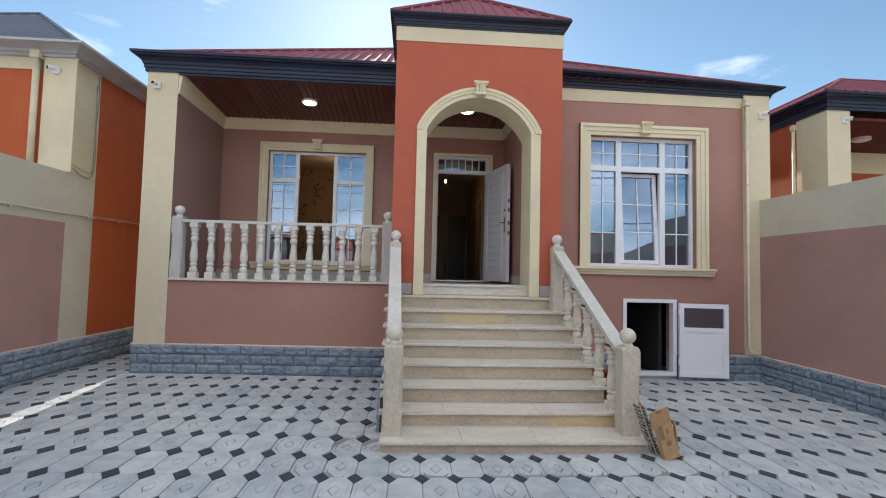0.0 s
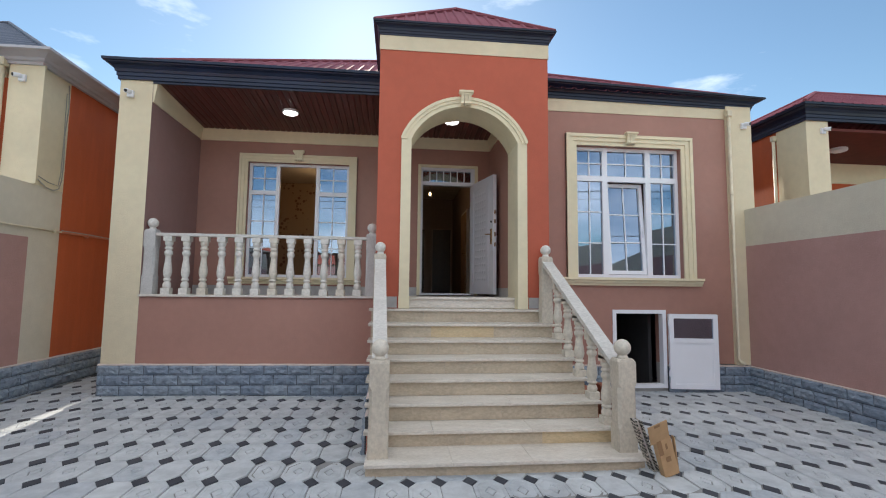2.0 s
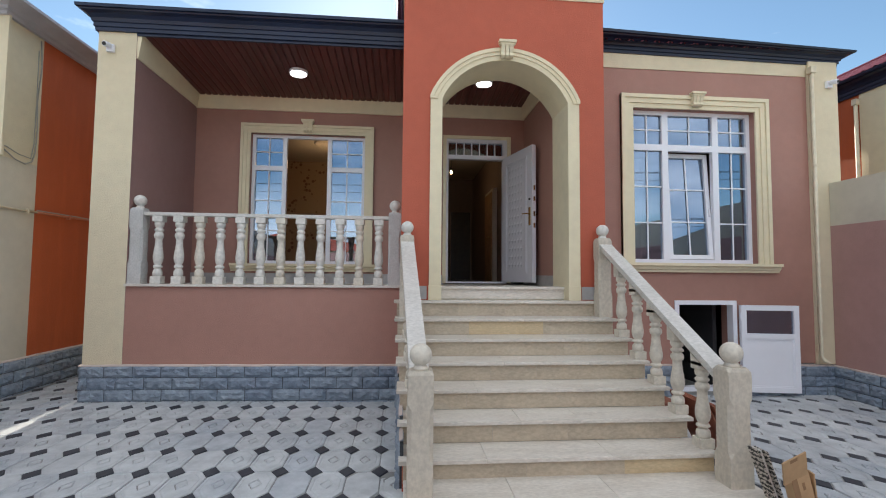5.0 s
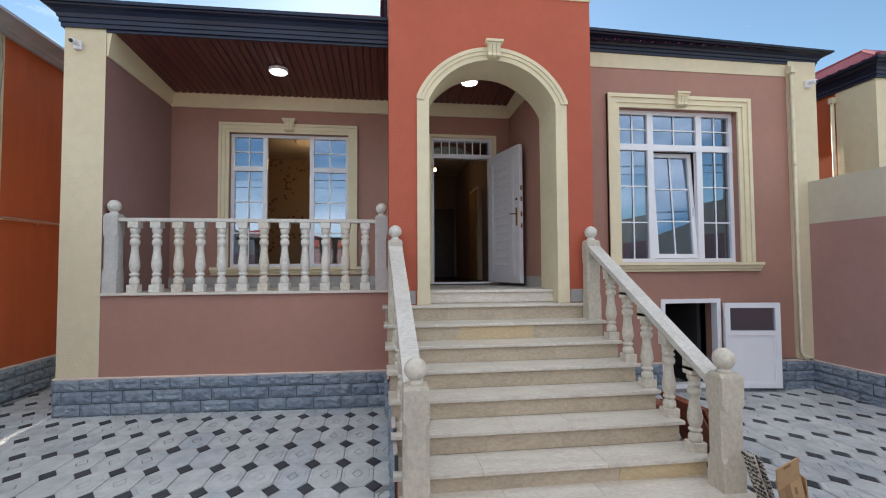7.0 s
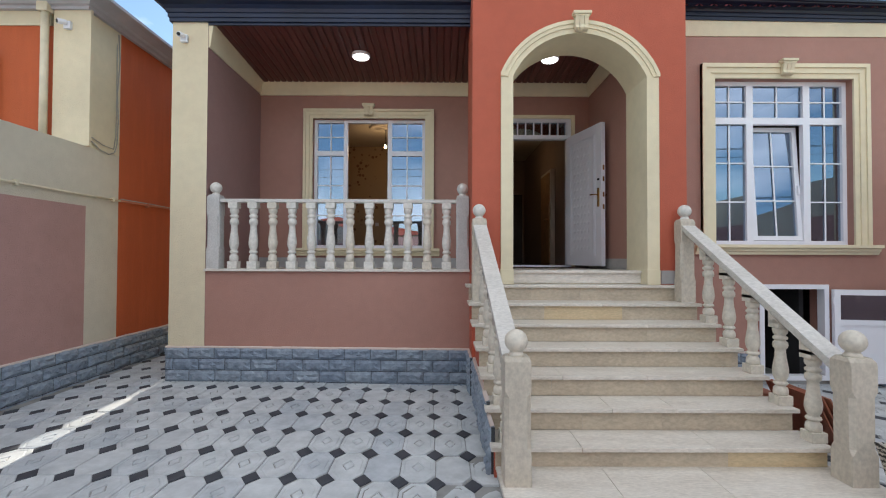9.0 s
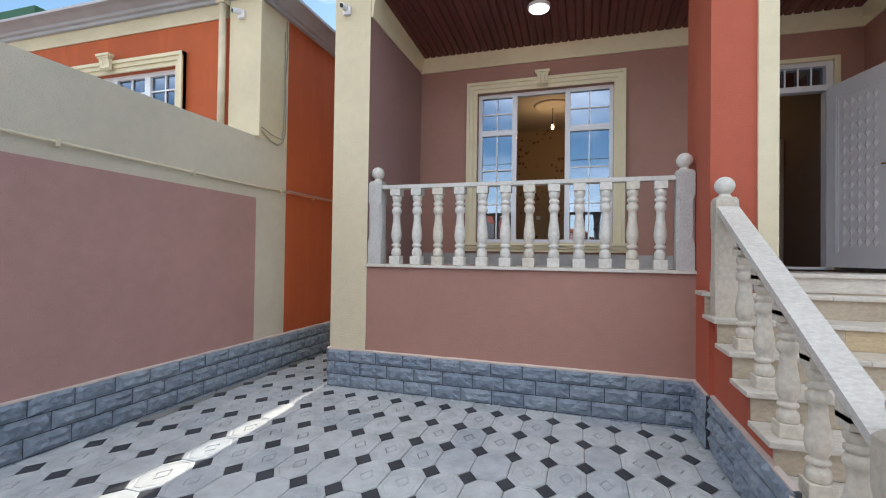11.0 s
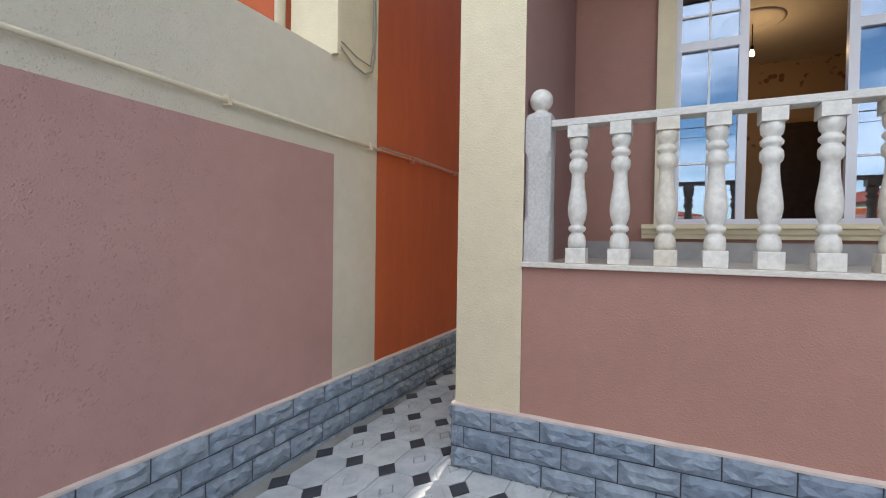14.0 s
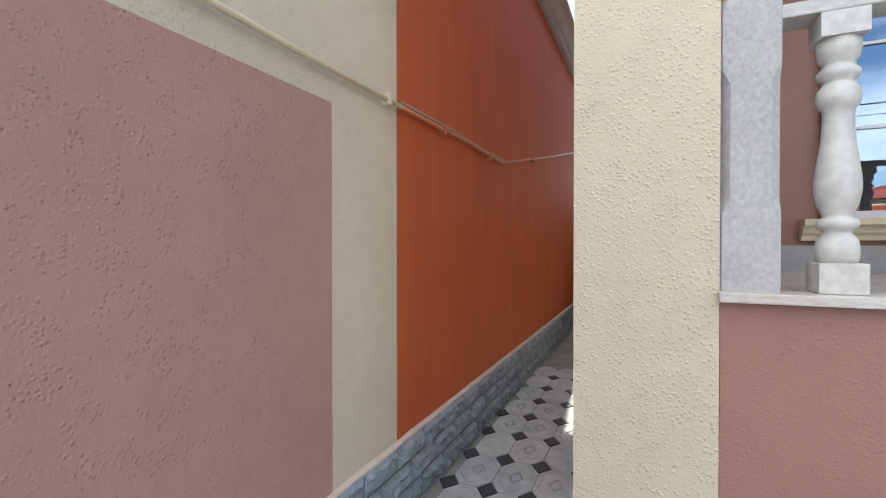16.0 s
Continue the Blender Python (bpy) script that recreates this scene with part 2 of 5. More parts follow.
def wallpaper():
    m, n, l, b = mat_base("floral_wallpaper", 0.6)
    v = coords(n, l)
    vo = n.new("ShaderNodeTexVoronoi")
    vo.inputs["Scale"].default_value = 9
    l.new(v, vo.inputs["Vector"])
    patch = noise_node(n, l, v, 2.2, 2)
    flower = ramp(n, l, vo.outputs["Distance"], [(0.30, (1, 1, 1)), (0.40, (0, 0, 0))])
    area = ramp(n, l, patch, [(0.52, (0, 0, 0)), (0.56, (1, 1, 1))])
    k = mixc(n, l, 1.0, flower, area, "MULTIPLY")
    c = mixc(n, l, k, (0.46, 0.32, 0.19), (0.22, 0.11, 0.06))
    l.new(c, b.inputs["Base Color"])
    return m


WALLPAPER = wallpaper()


def glass():
    m = bpy.data.materials.new("window_glass")
    m.use_nodes = True
    n, l = m.node_tree.nodes, m.node_tree.links
    n.clear()
    o = n.new("ShaderNodeOutputMaterial")
    tr = n.new("ShaderNodeBsdfTransparent")
    tr.inputs["Color"].default_value = (0.46, 0.49, 0.52, 1)
    gl = n.new("ShaderNodeBsdfGlossy")
    gl.inputs["Roughness"].default_value = 0.0
    gl.inputs["Color"].default_value = (0.66, 0.80, 1.0, 1)
    mx = n.new("ShaderNodeMixShader")
    mx.inputs["Fac"].default_value = 0.30
    bp = n.new("ShaderNodeBump")
    bp.inputs["Strength"].default_value = 0.02
    bp.inputs["Distance"].default_value = 0.02
    no = n.new("ShaderNodeTexNoise")
    no.inputs["Scale"].default_value = 1.5
    l.new(coords(n, l), no.inputs["Vector"])
    l.new(no.outputs["Fac"], bp.inputs["Height"])
    l.new(bp.outputs["Normal"], gl.inputs["Normal"])
    l.new(tr.outputs[0], mx.inputs[1])
    l.new(gl.outputs[0], mx.inputs[2])
    l.new(mx.outputs[0], o.inputs["Surface"])
    return m


GLASS = glass()


def glow(name, col, strength):
    m, n, l, b = mat_base(name, 0.4)
    b.inputs["Base Color"].default_value = (*col, 1)
    b.inputs["Emission Color"].default_value = (*col, 1)
    b.inputs["Emission Strength"].default_value = strength
    return m


LAMP = glow("lit_lamp_diffuser", (0.9, 0.94, 1.0), 2.6)
BULB = glow("lit_bulb", (1.0, 0.72, 0.38), 4.5)


# ---- mesh helpers ----
def finish(name, bm, material, smooth=False):
    me = bpy.data.meshes.new(name)
    bmesh.ops.recalc_face_normals(bm, faces=bm.faces)
    bm.to_mesh(me)
    bm.free()
    for mt in (material if isinstance(material, (list, tuple)) else [material]):
        me.materials.append(mt)
    if smooth:
        me.polygons.foreach_set("use_smooth", [True] * len(me.polygons))
    return me


def part(name, bm, material, parent=None, label="", smooth=False):
    ob = new(name, finish(name, bm, material, smooth))
    if parent is not None:
        ob.parent = parent
    if label:
        ob["label"] = label
    return ob


def thing(name, bm, material, label, category, group="", kind="", smooth=False):
    return tagged(part(name, bm, material, None, "", smooth), label, category, group, kind)


def base(name, at, label, category, group="", kind=""):
    ob = new(name)
    ob.location = at
    ob.empty_display_size = 0.1
    return tagged(ob, label, category, group, kind)


def B(*boxes, bevel=0.0, bm=None):
    """Boxes (x0, x1, y0, y1, z0, z1) in one bmesh."""
    bm = bm or bmesh.new()
    for x0, x1, y0, y1, z0, z1 in boxes:
        vs = [bm.verts.new(p) for p in ((x0, y0, z0), (x1, y0, z0), (x1, y1, z0), (x0, y1, z0), (x0, y0, z1), (x1, y0, z1), (x1, y1, z1), (x0, y1, z1))]
        for q in ((0, 1, 2, 3), (4, 5, 6, 7), (0, 1, 5, 4), (1, 2, 6, 5), (2, 3, 7, 6), (3, 0, 4, 7)):
            bm.faces.new([vs[i] for i in q])
    if bevel:
        bmesh.ops.bevel(bm, geom=bm.edges[:], offset=bevel, segments=2, affect="EDGES", profile=0.6)
    return bm


def prism(pts, axis, a, b, bm=None):
    """A closed outline, pushed from a to b along an axis. Outline (u, v) is (x, z) for y, (y, z) for x, (x, y) for z."""
    bm = bm or bmesh.new()

    def at(u, v, w):
        return {"y": (u, w, v), "x": (w, u, v), "z": (u, v, w)}[axis]
    f0 = [bm.verts.new(at(u, v, a)) for u, v in pts]
    f1 = [bm.verts.new(at(u, v, b)) for u, v in pts]
    bm.faces.new(f0)
    bm.faces.new(list(reversed(f1)))
    for i in range(len(pts)):
        j = (i + 1) % len(pts)
        bm.faces.new((f0[i], f0[j], f1[j], f1[i]))
    return bm


def ring(x0, x1, z0, z1, w, y0, y1, bm=None):
    """A mitred rectangular frame in the xz plane."""
    bm = bm or bmesh.new()
    out = [(x0, z0), (x1, z0), (x1, z1), (x0, z1)]
    inn = [(x0 + w, z0 + w), (x1 - w, z0 + w), (x1 - w, z1 - w), (x0 + w, z1 - w)]
    v = [[bm.verts.new((x, y, z)) for x, z in ps] for y in (y0, y1) for ps in (out, inn)]
    for i in range(4):
        j = (i + 1) % 4
        bm.faces.new((v[0][i], v[0][j], v[1][j], v[1][i]))
        bm.faces.new((v[2][i], v[2][j], v[3][j], v[3][i]))
        bm.faces.new((v[0][i], v[0][j], v[2][j], v[2][i]))
        bm.faces.new((v[1][i], v[1][j], v[3][j], v[3][i]))
    return bm


def lathe(profile, seg=20, bm=None, at=(0, 0, 0)):
    bm = bm or bmesh.new()
    rows = []
    for r, z in profile:
        rows.append([bm.verts.new((at[0] + r * math.cos(2 * math.pi * i / seg), at[1] + r * math.sin(2 * math.pi * i / seg), at[2] + z)) for i in range(seg)])
    for a, b in zip(rows, rows[1:]):
        for i in range(seg):
            j = (i + 1) % seg
            bm.faces.new((a[i], a[j], b[j], b[i]))
    bm.faces.new(rows[0])
    bm.faces.new(rows[-1])
    return bm


def tube(points, r, bm=None, seg=8):
    """A round pipe along a line of points."""
    bm = bm or bmesh.new()
    pts = [Vector(p) for p in points]
    rows = []
    for i, p in enumerate(pts):
        d = (pts[min(i + 1, len(pts) - 1)] - pts[max(i - 1, 0)]).normalized()
        s = d.cross(Vector((0.3, 0.2, 1)) if abs(d.z) < 0.9 else Vector((1, 0.1, 0))).normalized()
        u = s.cross(d)
        rows.append([bm.verts.new(p + r * (math.cos(2 * math.pi * k / seg) * s + math.sin(2 * math.pi * k / seg) * u)) for k in range(seg)])
    for a, b in zip(rows, rows[1:]):
        for i in range(seg):
            j = (i + 1) % seg
            bm.faces.new((a[i], a[j], b[j], b[i]))
    bm.faces.new(rows[0])
    bm.faces.new(rows[-1])
    return bm


def structure(name, bm, material, label, category="wall", smooth=False):
    return thing(name, bm, material, label, category, "", "structure", smooth)


def g(x, y):
    """Height of the paved yard: it falls gently from the side passage and a little more to the foot of the stairs."""
    t = min(max((x + 3.5) / 3.5, 0.0), 1.0)
    return 0.004 - 0.044 * t * t * (3 - 2 * t) - 0.055 * math.exp(-((x - 1.0) / 1.9) ** 4 - ((y - 4.4) / 0.75) ** 2)


# ---- plan of the place ----
XL, XC = -4.225, -3.76          # left flank: outer face, inner face
YF, YB, YR = 7.33, 9.08, 7.38  # parapet front, porch back wall, facade
TX0, TX1, TY = -0.33, 2.245, 6.85
XR0, XR1 = 5.565, 6.02          # corner pilaster
FL, FR = -5.30, 5.82           # inner faces of the side fences
PORCH = 1.455
CEIL = 4.565

# ---- ground ----
bm = bmesh.new()
bmesh.ops.create_grid(bm, x_segments=2, y_segments=2, size=1200)
bmesh.ops.translate(bm, verts=bm.verts, vec=(0, 0, -0.34))
structure("ground", bm, CONC, "bare pale concrete ground round the houses", "ground")

# ---- house walls ----
flank = structure("wall_left", B((XL, XC, YF, 17.0, 0.40, 4.73)), [CREAM, MAUVE_S], "cream and mauve plastered side wall of the porch", "wall")
for p in flank.data.polygons:
    if p.normal.x > 0.9:
        p.material_index = 1
structure("wall_left_base", B((XL + 0.02, XC, YF + 0.03, 17.0, -0.3, 0.398)), CONC, "bare base of the side wall behind the stone cladding")
structure("wall_parapet", B((XC + 0.002, TX0 + 0.05, YF + 0.004, YF + 0.22, 0.40, 1.418)), MAUVE, "mauve plastered parapet wall under the balustrade")
structure("wall_parapet_base", B((XC + 0.002, TX0 + 0.05, YF + 0.03, YF + 0.22, -0.3, 0.398)), CONC, "bare base of the parapet behind the stone cladding")
slab = B((XC - 0.005, TX0 + 0.0, YF - 0.035, YF + 0.25, 1.42, 1.452), bevel=0.004)
thing("parapet_coping", slab, TREAD, "thin pale marble coping slab on the mauve parapet", "coping")
structure("floor_porch", B((XC + 0.002, 1.80, YF + 0.255, YB + 0.2, 1.30, PORCH - 0.02), (TX0 + 0.002, 1.80, 6.99, YF + 0.255, 1.30, PORCH - 0.02)), TREAD, "pale marble floor of the raised porch", "floor")

# porch back wall with its window and door
WL = (-2.87, -0.98, 1.76, 3.95)
DX0, DX1, DZ1 = 0.39, 1.52, 3.99
y0, y1 = YB, YB + 0.25
structure("wall_porch_back", B(
    (XC + 0.002, WL[0], y0, y1, PORCH - 0.1, 4.9), (WL[1], DX0, y0, y1, PORCH - 0.1, 4.9), (DX1, 2.4, y0, y1, PORCH - 0.1, 4.9),
    (WL[0], WL[1], y0, y1, PORCH - 0.1, WL[2]), (WL[0], WL[1], y0, y1, WL[3], 4.9), (DX0, DX1, y0, y1, DZ1, 4.9)), MAUVE, "mauve plastered back wall of the porch")
structure("wall_porch_right", B((1.79, 2.235, 7.445, YB - 0.002, PORCH - 0.1, 4.9)), MAUVE, "mauve plastered side wall beside the front door")


def rise(bm):
    """The porch ceiling climbs slightly from the back wall to the front edge."""
    for v in bm.verts:
        if v.co.z > 4.5:
            v.co.z += -0.015 + 0.115 * (YB - v.co.y) / (YB - YF)
    return bm


structure("ceiling_porch_backing", rise(B((XC + 0.002, 2.2, YF + 0.02, YB, CEIL + 0.03, CEIL + 0.06))), DARK, "closed backing above the porch panelling", "ceiling")

# panelled ceiling: narrow boards run from the front to the back
bm = bmesh.new()
x = XC + 0.06
while x < 1.78:
    prism([(x, CEIL + 0.026), (x, CEIL + 0.006), (x + 0.018, CEIL - 0.010), (x + 0.082, CEIL - 0.010), (x + 0.100, CEIL + 0.006), (x + 0.100, CEIL + 0.026)], "y", YF + 0.021, YB, bm)
    x += 0.101
structure("ceiling", rise(bm), PANEL, "dark red-brown ribbed panel ceiling of the porch", "ceiling")

structure("trim_soffit_edge", B((XC, TX0, YF - 0.006, YF + 0.02, 4.64, 4.70)), NAVY_L, "dark navy edge strip of the porch ceiling", "trim")

# cream cornice round the porch
structure("trim_cornice_back", prism([(YB - 0.03, 4.335), (YB + 0.01, 4.335), (YB + 0.01, CEIL), (YB - 0.09, CEIL), (YB - 0.07, 4.55)], "x", XC, 1.80), TRIM, "cream cornice along the porch back wall", "trim")
structure("trim_cornice_left", rise(prism([(XC - 0.01, 4.35), (XC + 0.02, 4.35), (XC + 0.06, 4.56), (XC + 0.08, CEIL), (XC - 0.01, CEIL)], "y", YF + 0.01, YB)), TRIM, "cream cornice along the porch side wall", "trim")
structure("trim_cornice_right", rise(prism([(1.81, 4.335), (1.77, 4.335), (1.73, 4.56), (1.71, CEIL), (1.81, CEIL)], "y", 7.45, YB)), TRIM, "cream cornice above the front door side wall", "trim")
structure("baseboard_porch", B((XC, 0.38, YB - 0.015, YB + 0.01, PORCH - 0.02, 1.60), (1.53, 1.79, YB - 0.015, YB + 0.01, PORCH - 0.02, 1.60), (1.775, 1.80, 7.46, YB - 0.016, PORCH - 0.02, 1.60)), SKIRT, "grey stone skirting along the porch wall", "baseboard")

# right-hand facade with its window and cellar hatch
WR = (2.90, 4.735, 1.79, 3.985)
HX0, HX1, HZ0, HZ1 = 3.47, 4.38, 0.02, 1.27
y0, y1 = YR, YR + 0.3
structure("wall_front", B(
    (TX1 - 0.02, WR[0], y0, y1, 0.39, 4.55), (WR[1], XR0, y0, y1, 0.39, 4.55), (WR[0], WR[1], y0, y1, HZ1, WR[2]), (WR[0], WR[1], y0, y1, WR[3], 4.55),
    (WR[0], HX0, y0, y1, 0.39, HZ1), (HX1, WR[1], y0, y1, 0.39, HZ1)), MAUVE, "mauve plastered front wall of the house")
structure("wall_front_base", B((TX1 - 0.02, HX0, y0 + 0.03, y1, -0.3, 0.388), (HX1, XR0, y0 + 0.03, y1, -0.3, 0.388), (HX0, HX1, y0 + 0.03, y1, -0.3, HZ0)), CONC, "bare base of the front wall behind the stone cladding")
structure("wall_front_band", B((TX1 - 0.02, XR0 + 0.02, YR - 0.012, y1, 4.55, 4.80)), CREAM, "cream painted band under the eaves")
structure("wall_corner_pilaster", B((XR0, XR1, YR - 0.05, 8.0, 0.38, 4.77), bevel=0.006), CREAM, "cream plastered corner pilaster")
structure("wall_pilaster_base", B((XR0 - 0.005, XR1 - 0.005, YR - 0.02, 8.0, -0.3, 0.379)), CONC, "bare base of the corner pilaster")
structure("wall_right", B((5.565, XR1 - 0.01, 8.0, 17.0, -0.3, 4.72)), MAUVE, "mauve plastered far side wall of the house")
structure("wall_back", B((XL, XR1, 17.0, 17.3, -0.3, 4.72)), MAUVE, "plain plastered back wall of the house")

# entrance tower with its arch
AX0, AX1, SPR, RISE = 0.145, 1.770, 3.79, 0.53
ACX, AHW = (AX0 + AX1) / 2, (AX1 - AX0) / 2


def arc(off, n=28):
    """Points of the arch from one springing to the other, pushed outwards by off."""
    rad = (AHW ** 2 + RISE ** 2) / (2 * RISE)
    cz = SPR + RISE - rad
    rr = rad + off
    a1 = math.asin(min(1.0, (AHW + off) / rr))
    return [(ACX + rr * math.sin(-a1 + 2 * a1 * i / n), cz + rr * math.cos(-a1 + 2 * a1 * i / n)) for i in range(n + 1)]


def arch_band(o0, o1, zb, y0, y1, bm=None):
    inner = [(AX0 - o0, zb)] + arc(o0) + [(AX1 + o0, zb)]
    outer = [(AX0 - o1, zb)] + arc(o1) + [(AX1 + o1, zb)]
    return prism(inner + outer[::-1], "y", y0, y1, bm)


outline = [(TX0, 1.29)] + [(AX0, 1.29)] + arc(0) + [(AX1, 1.29)] + [(TX1, 1.29), (TX1, 5.15), (TX0, 5.15)]
structure("wall_tower", prism(outline, "y", TY, 7.43), ORANGE, "terracotta plastered entrance tower with an arched opening")
structure("wall_tower_foot", B((TX0, AX0 - 0.16, TY - 0.012, TY - 0.001, 1.30, 1.46), (AX1 + 0.16, TX1, TY - 0.012, TY - 0.001, 1.30, 1.46)), SKIRT, "grey stone skirting at the foot of the tower")
structure("wall_tower_sides", B((TX0, TX0 + 0.28, 7.43, 7.76, PORCH - 0.1, 4.66), (TX0, TX0 + 0.2, TY + 0.02, YF + 0.4, -0.3, 1.288), (TX1 - 0.2, TX1, TY + 0.02, YF + 0.3, -0.3, 1.288), (TX0, TX0 + 0.2, 7.44, 9.4, 4.7, 5.15), (TX1 - 0.2, TX1, 7.44, 9.4, 4.7, 5.15)), ORANGE, "terracotta plastered flanks of the entrance tower")
structure("wall_tower_band", B((TX0 - 0.012, TX1 + 0.012, TY - 0.012, 9.4, 5.15, 5.46)), CREAM, "cream painted band round the tower top")
rv = bmesh.new()
arch_band(0.0, -0.012, 1.29, TY + 0.002, 7.432, rv)
structure("trim_arch_reveal", rv, TRIM, "cream painted reveal of the entrance arch", "trim")
structure("trim_arch", arch_band(-0.012, 0.135, 1.292, TY - 0.030, TY + 0.001), TRIM, "cream moulded surround of the entrance arch", "trim")
structure("trim_arch_bead", arch_band(0.05, 0.137, SPR - 0.01, TY - 0.044, TY - 0.0305), TRIM, "cream raised bead on the arch surround", "trim")
structure("trim_arch_edge", arch_band(0.095, 0.141, SPR - 0.01, TY - 0.056, TY - 0.0445), TRIM, "cream outer edge of the arch surround", "trim")
structure("trim_arch_foot", B((AX0 - 0.14, AX0 + 0.018, TY - 0.036, 7.44, 1.291, 1.47), (AX1 - 0.018, AX1 + 0.14, TY - 0.036, 7.44, 1.291, 1.47), bevel=0.004), TRIM, "cream plinth blocks of the arch", "trim")


def keystone(x, y, z, w, h):
    """A scrolled console: flared cap, two ribs and a rounded foot."""
    k = base("keystone", (x, y, z), "cream moulded keystone on the surround", "keystone", "keystones")
    part("cap", B((-w * 0.62, w * 0.62, -0.09, 0, h * 0.84, h), (-w * 0.54, w * 0.54, -0.075, 0, h * 0.74, h * 0.84), bevel=0.004), TRIM, k)
    bm = bmesh.new()
    for sx in (-1, 0, 1):
        prism([(0.0, 0.0), (-0.035, 0.01), (-0.055, h * 0.12), (-0.045, h * 0.3), (-0.06, h * 0.6), (-0.072, h * 0.74), (0, h * 0.74)], "x", sx * w * 0.3 - w * 0.135, sx * w * 0.3 + w * 0.135, bm)
    part("console", bm, TRIM, k)
    return k


keystone(ACX, TY - 0.06, SPR + RISE - 0.01, 0.175, 0.215)

# ---- eaves and roofs ----
def cornice(path, prof, mat, name, label, closed=False):
    """Sweeps a profile (out, z) along a plan path with mitred corners; out is to the right of the path's run."""
    bm = bmesh.new()
    n = len(path)
    rows = []
    for i, p in enumerate(path):
        p = Vector(p)
        prev = Vector(path[i - 1]) if (i or closed) else None
        nxt = Vector(path[(i + 1) % n]) if (i < n - 1 or closed) else None
        ds = [(p - prev).normalized() if prev else None, (nxt - p).normalized() if nxt else None]
        ns = [Vector((d.y, -d.x)) for d in ds if d]
        m = ns[0] if len(ns) == 1 else (ns[0] + ns[1]) / (1 + ns[0].dot(ns[1]))
        rows.append([bm.verts.new((p.x + m.x * o, p.y + m.y * o, z)) for o, z in prof])
    pairs = list(zip(rows, rows[1:])) + ([(rows[-1], rows[0])] if closed else [])
    for a, b in pairs:
        for i in range(len(prof)):
            j = (i + 1) % len(prof)
            bm.faces.new((a[i], a[j], b[j], b[i]))
    if not closed:
        bm.faces.new(rows[0])
        bm.faces.new(rows[-1])
    return structure(name, bm, mat, label, "trim")


def eaves_profile(z0):
    return [(-0.02, z0 + 0.27), (-0.02, z0), (0.03, z0), (0.03, z0 + 0.045), (0.045, z0 + 0.052), (0.045, z0 + 0.10), (0.06, z0 + 0.108), (0.07, z0 + 0.15),
            (0.10, z0 + 0.19), (0.15, z0 + 0.212), (0.155, z0 + 0.228), (0.185, z0 + 0.232), (0.19, z0 + 0.27)]


def sheet_roof(corners, top, name, label, mat, rib=0.19, along="y"):
    """A hipped roof in profiled sheet: each slope is a plane with raised ribs down the fall. top: ridge ends or one apex."""
    bm = bmesh.new()
    slopes = []
    c = [Vector(p) for p in corners]
    a, b = (Vector(top[0]), Vector(top[-1]))
    # corners run front-left, front-right, back-right, back-left; the ridge runs along y from a to b
    slopes = [(c[0], c[1], a, a), (c[1], c[2], b, a), (c[2], c[3], b, b), (c[3], c[0], a, b)]
    if along == "x":
        slopes = [(c[0], c[1], b, a), (c[1], c[2], b, b), (c[2], c[3], a, b), (c[3], c[0], a, a)]
    for p0, p1, q1, q0 in slopes:
        u = (p1 - p0).normalized()
        nrm = u.cross((q0 - p0)).normalized()
        if nrm.z < 0:
            nrm = -nrm
        fall = nrm.cross(u)
        if fall.z < 0:
            fall = -fall
        length = (p1 - p0).length
        s0, h0 = (q0 - p0).dot(u), (q0 - p0).dot(fall)
        s1, h1 = (q1 - p0).dot(u), (q1 - p0).dot(fall)

        def top_at(s):
            if s < s0:
                return h0 * s / max(s0, 1e-6)
            if s > s1:
                return h1 * (length - s) / max(length - s1, 1e-6)
            return h0 if s1 - s0 < 1e-6 else h0 + (h1 - h0) * (s - s0) / (s1 - s0)
        s = 0.0
        prev = None
        while s < length:
            for ds, up in ((0.0, 0.0), (rib * 0.55, 0.0), (rib * 0.66, 0.022), (rib * 0.84, 0.022), (rib * 0.96, 0.0)):
                t = min(s + ds, length)
                lo = bm.verts.new(p0 + u * t + nrm * up)
                hi = bm.verts.new(p0 + u * t + fall * top_at(t) + nrm * up)
                if prev:
                    bm.faces.new((prev[0], lo, hi, prev[1]))
                prev = (lo, hi)
            s += rib
    for p, q in ((c[0], a), (c[1], a if along == "y" else b), (c[2], b), (c[3], b if along == "y" else a)) + (((a, b),) if (a - b).length > 0.01 else ()):
        tube([p + Vector((0, 0, 0.02)), q + Vector((0, 0, 0.03))], 0.035, bm, 6)
    return structure(name, bm, mat, label, "roof")


ez = 4.675
cornice([(XL, 17.3), (XL, YF), (TX0 + 0.02, YF)], eaves_profile(ez)[:], NAVY_L, "trim_eaves_left", "dark navy metal eaves cornice over the porch")
gutter = cornice([(TX1 - 0.02, YR), (XR1, YR), (XR1, 17.3)], eaves_profile(4.685), NAVY, "trim_eaves_right", "dark navy metal eaves cornice over the front wall")
for v in gutter.data.vertices:      # the gutter falls towards the downpipe
    k = min(max((v.co.x - TX1) / (XR1 - TX1), 0.0), 1.0)
    v.co.z = 4.685 + 0.08 - 0.04 * k + (v.co.z - 4.685) * (0.97 - 0.32 * k)
cornice([(TX0, 9.4), (TX0, TY), (TX1, TY), (TX1, 9.4)], [(o * 0.6, (z - 5.38) * 0.72 + 5.37) for o, z in eaves_profile(5.38)], NAVY, "trim_eaves_tower", "dark navy metal eaves cornice of the tower")
xl, xr, yf = XL - 0.11, XR1 + 0.11, YF - 0.09
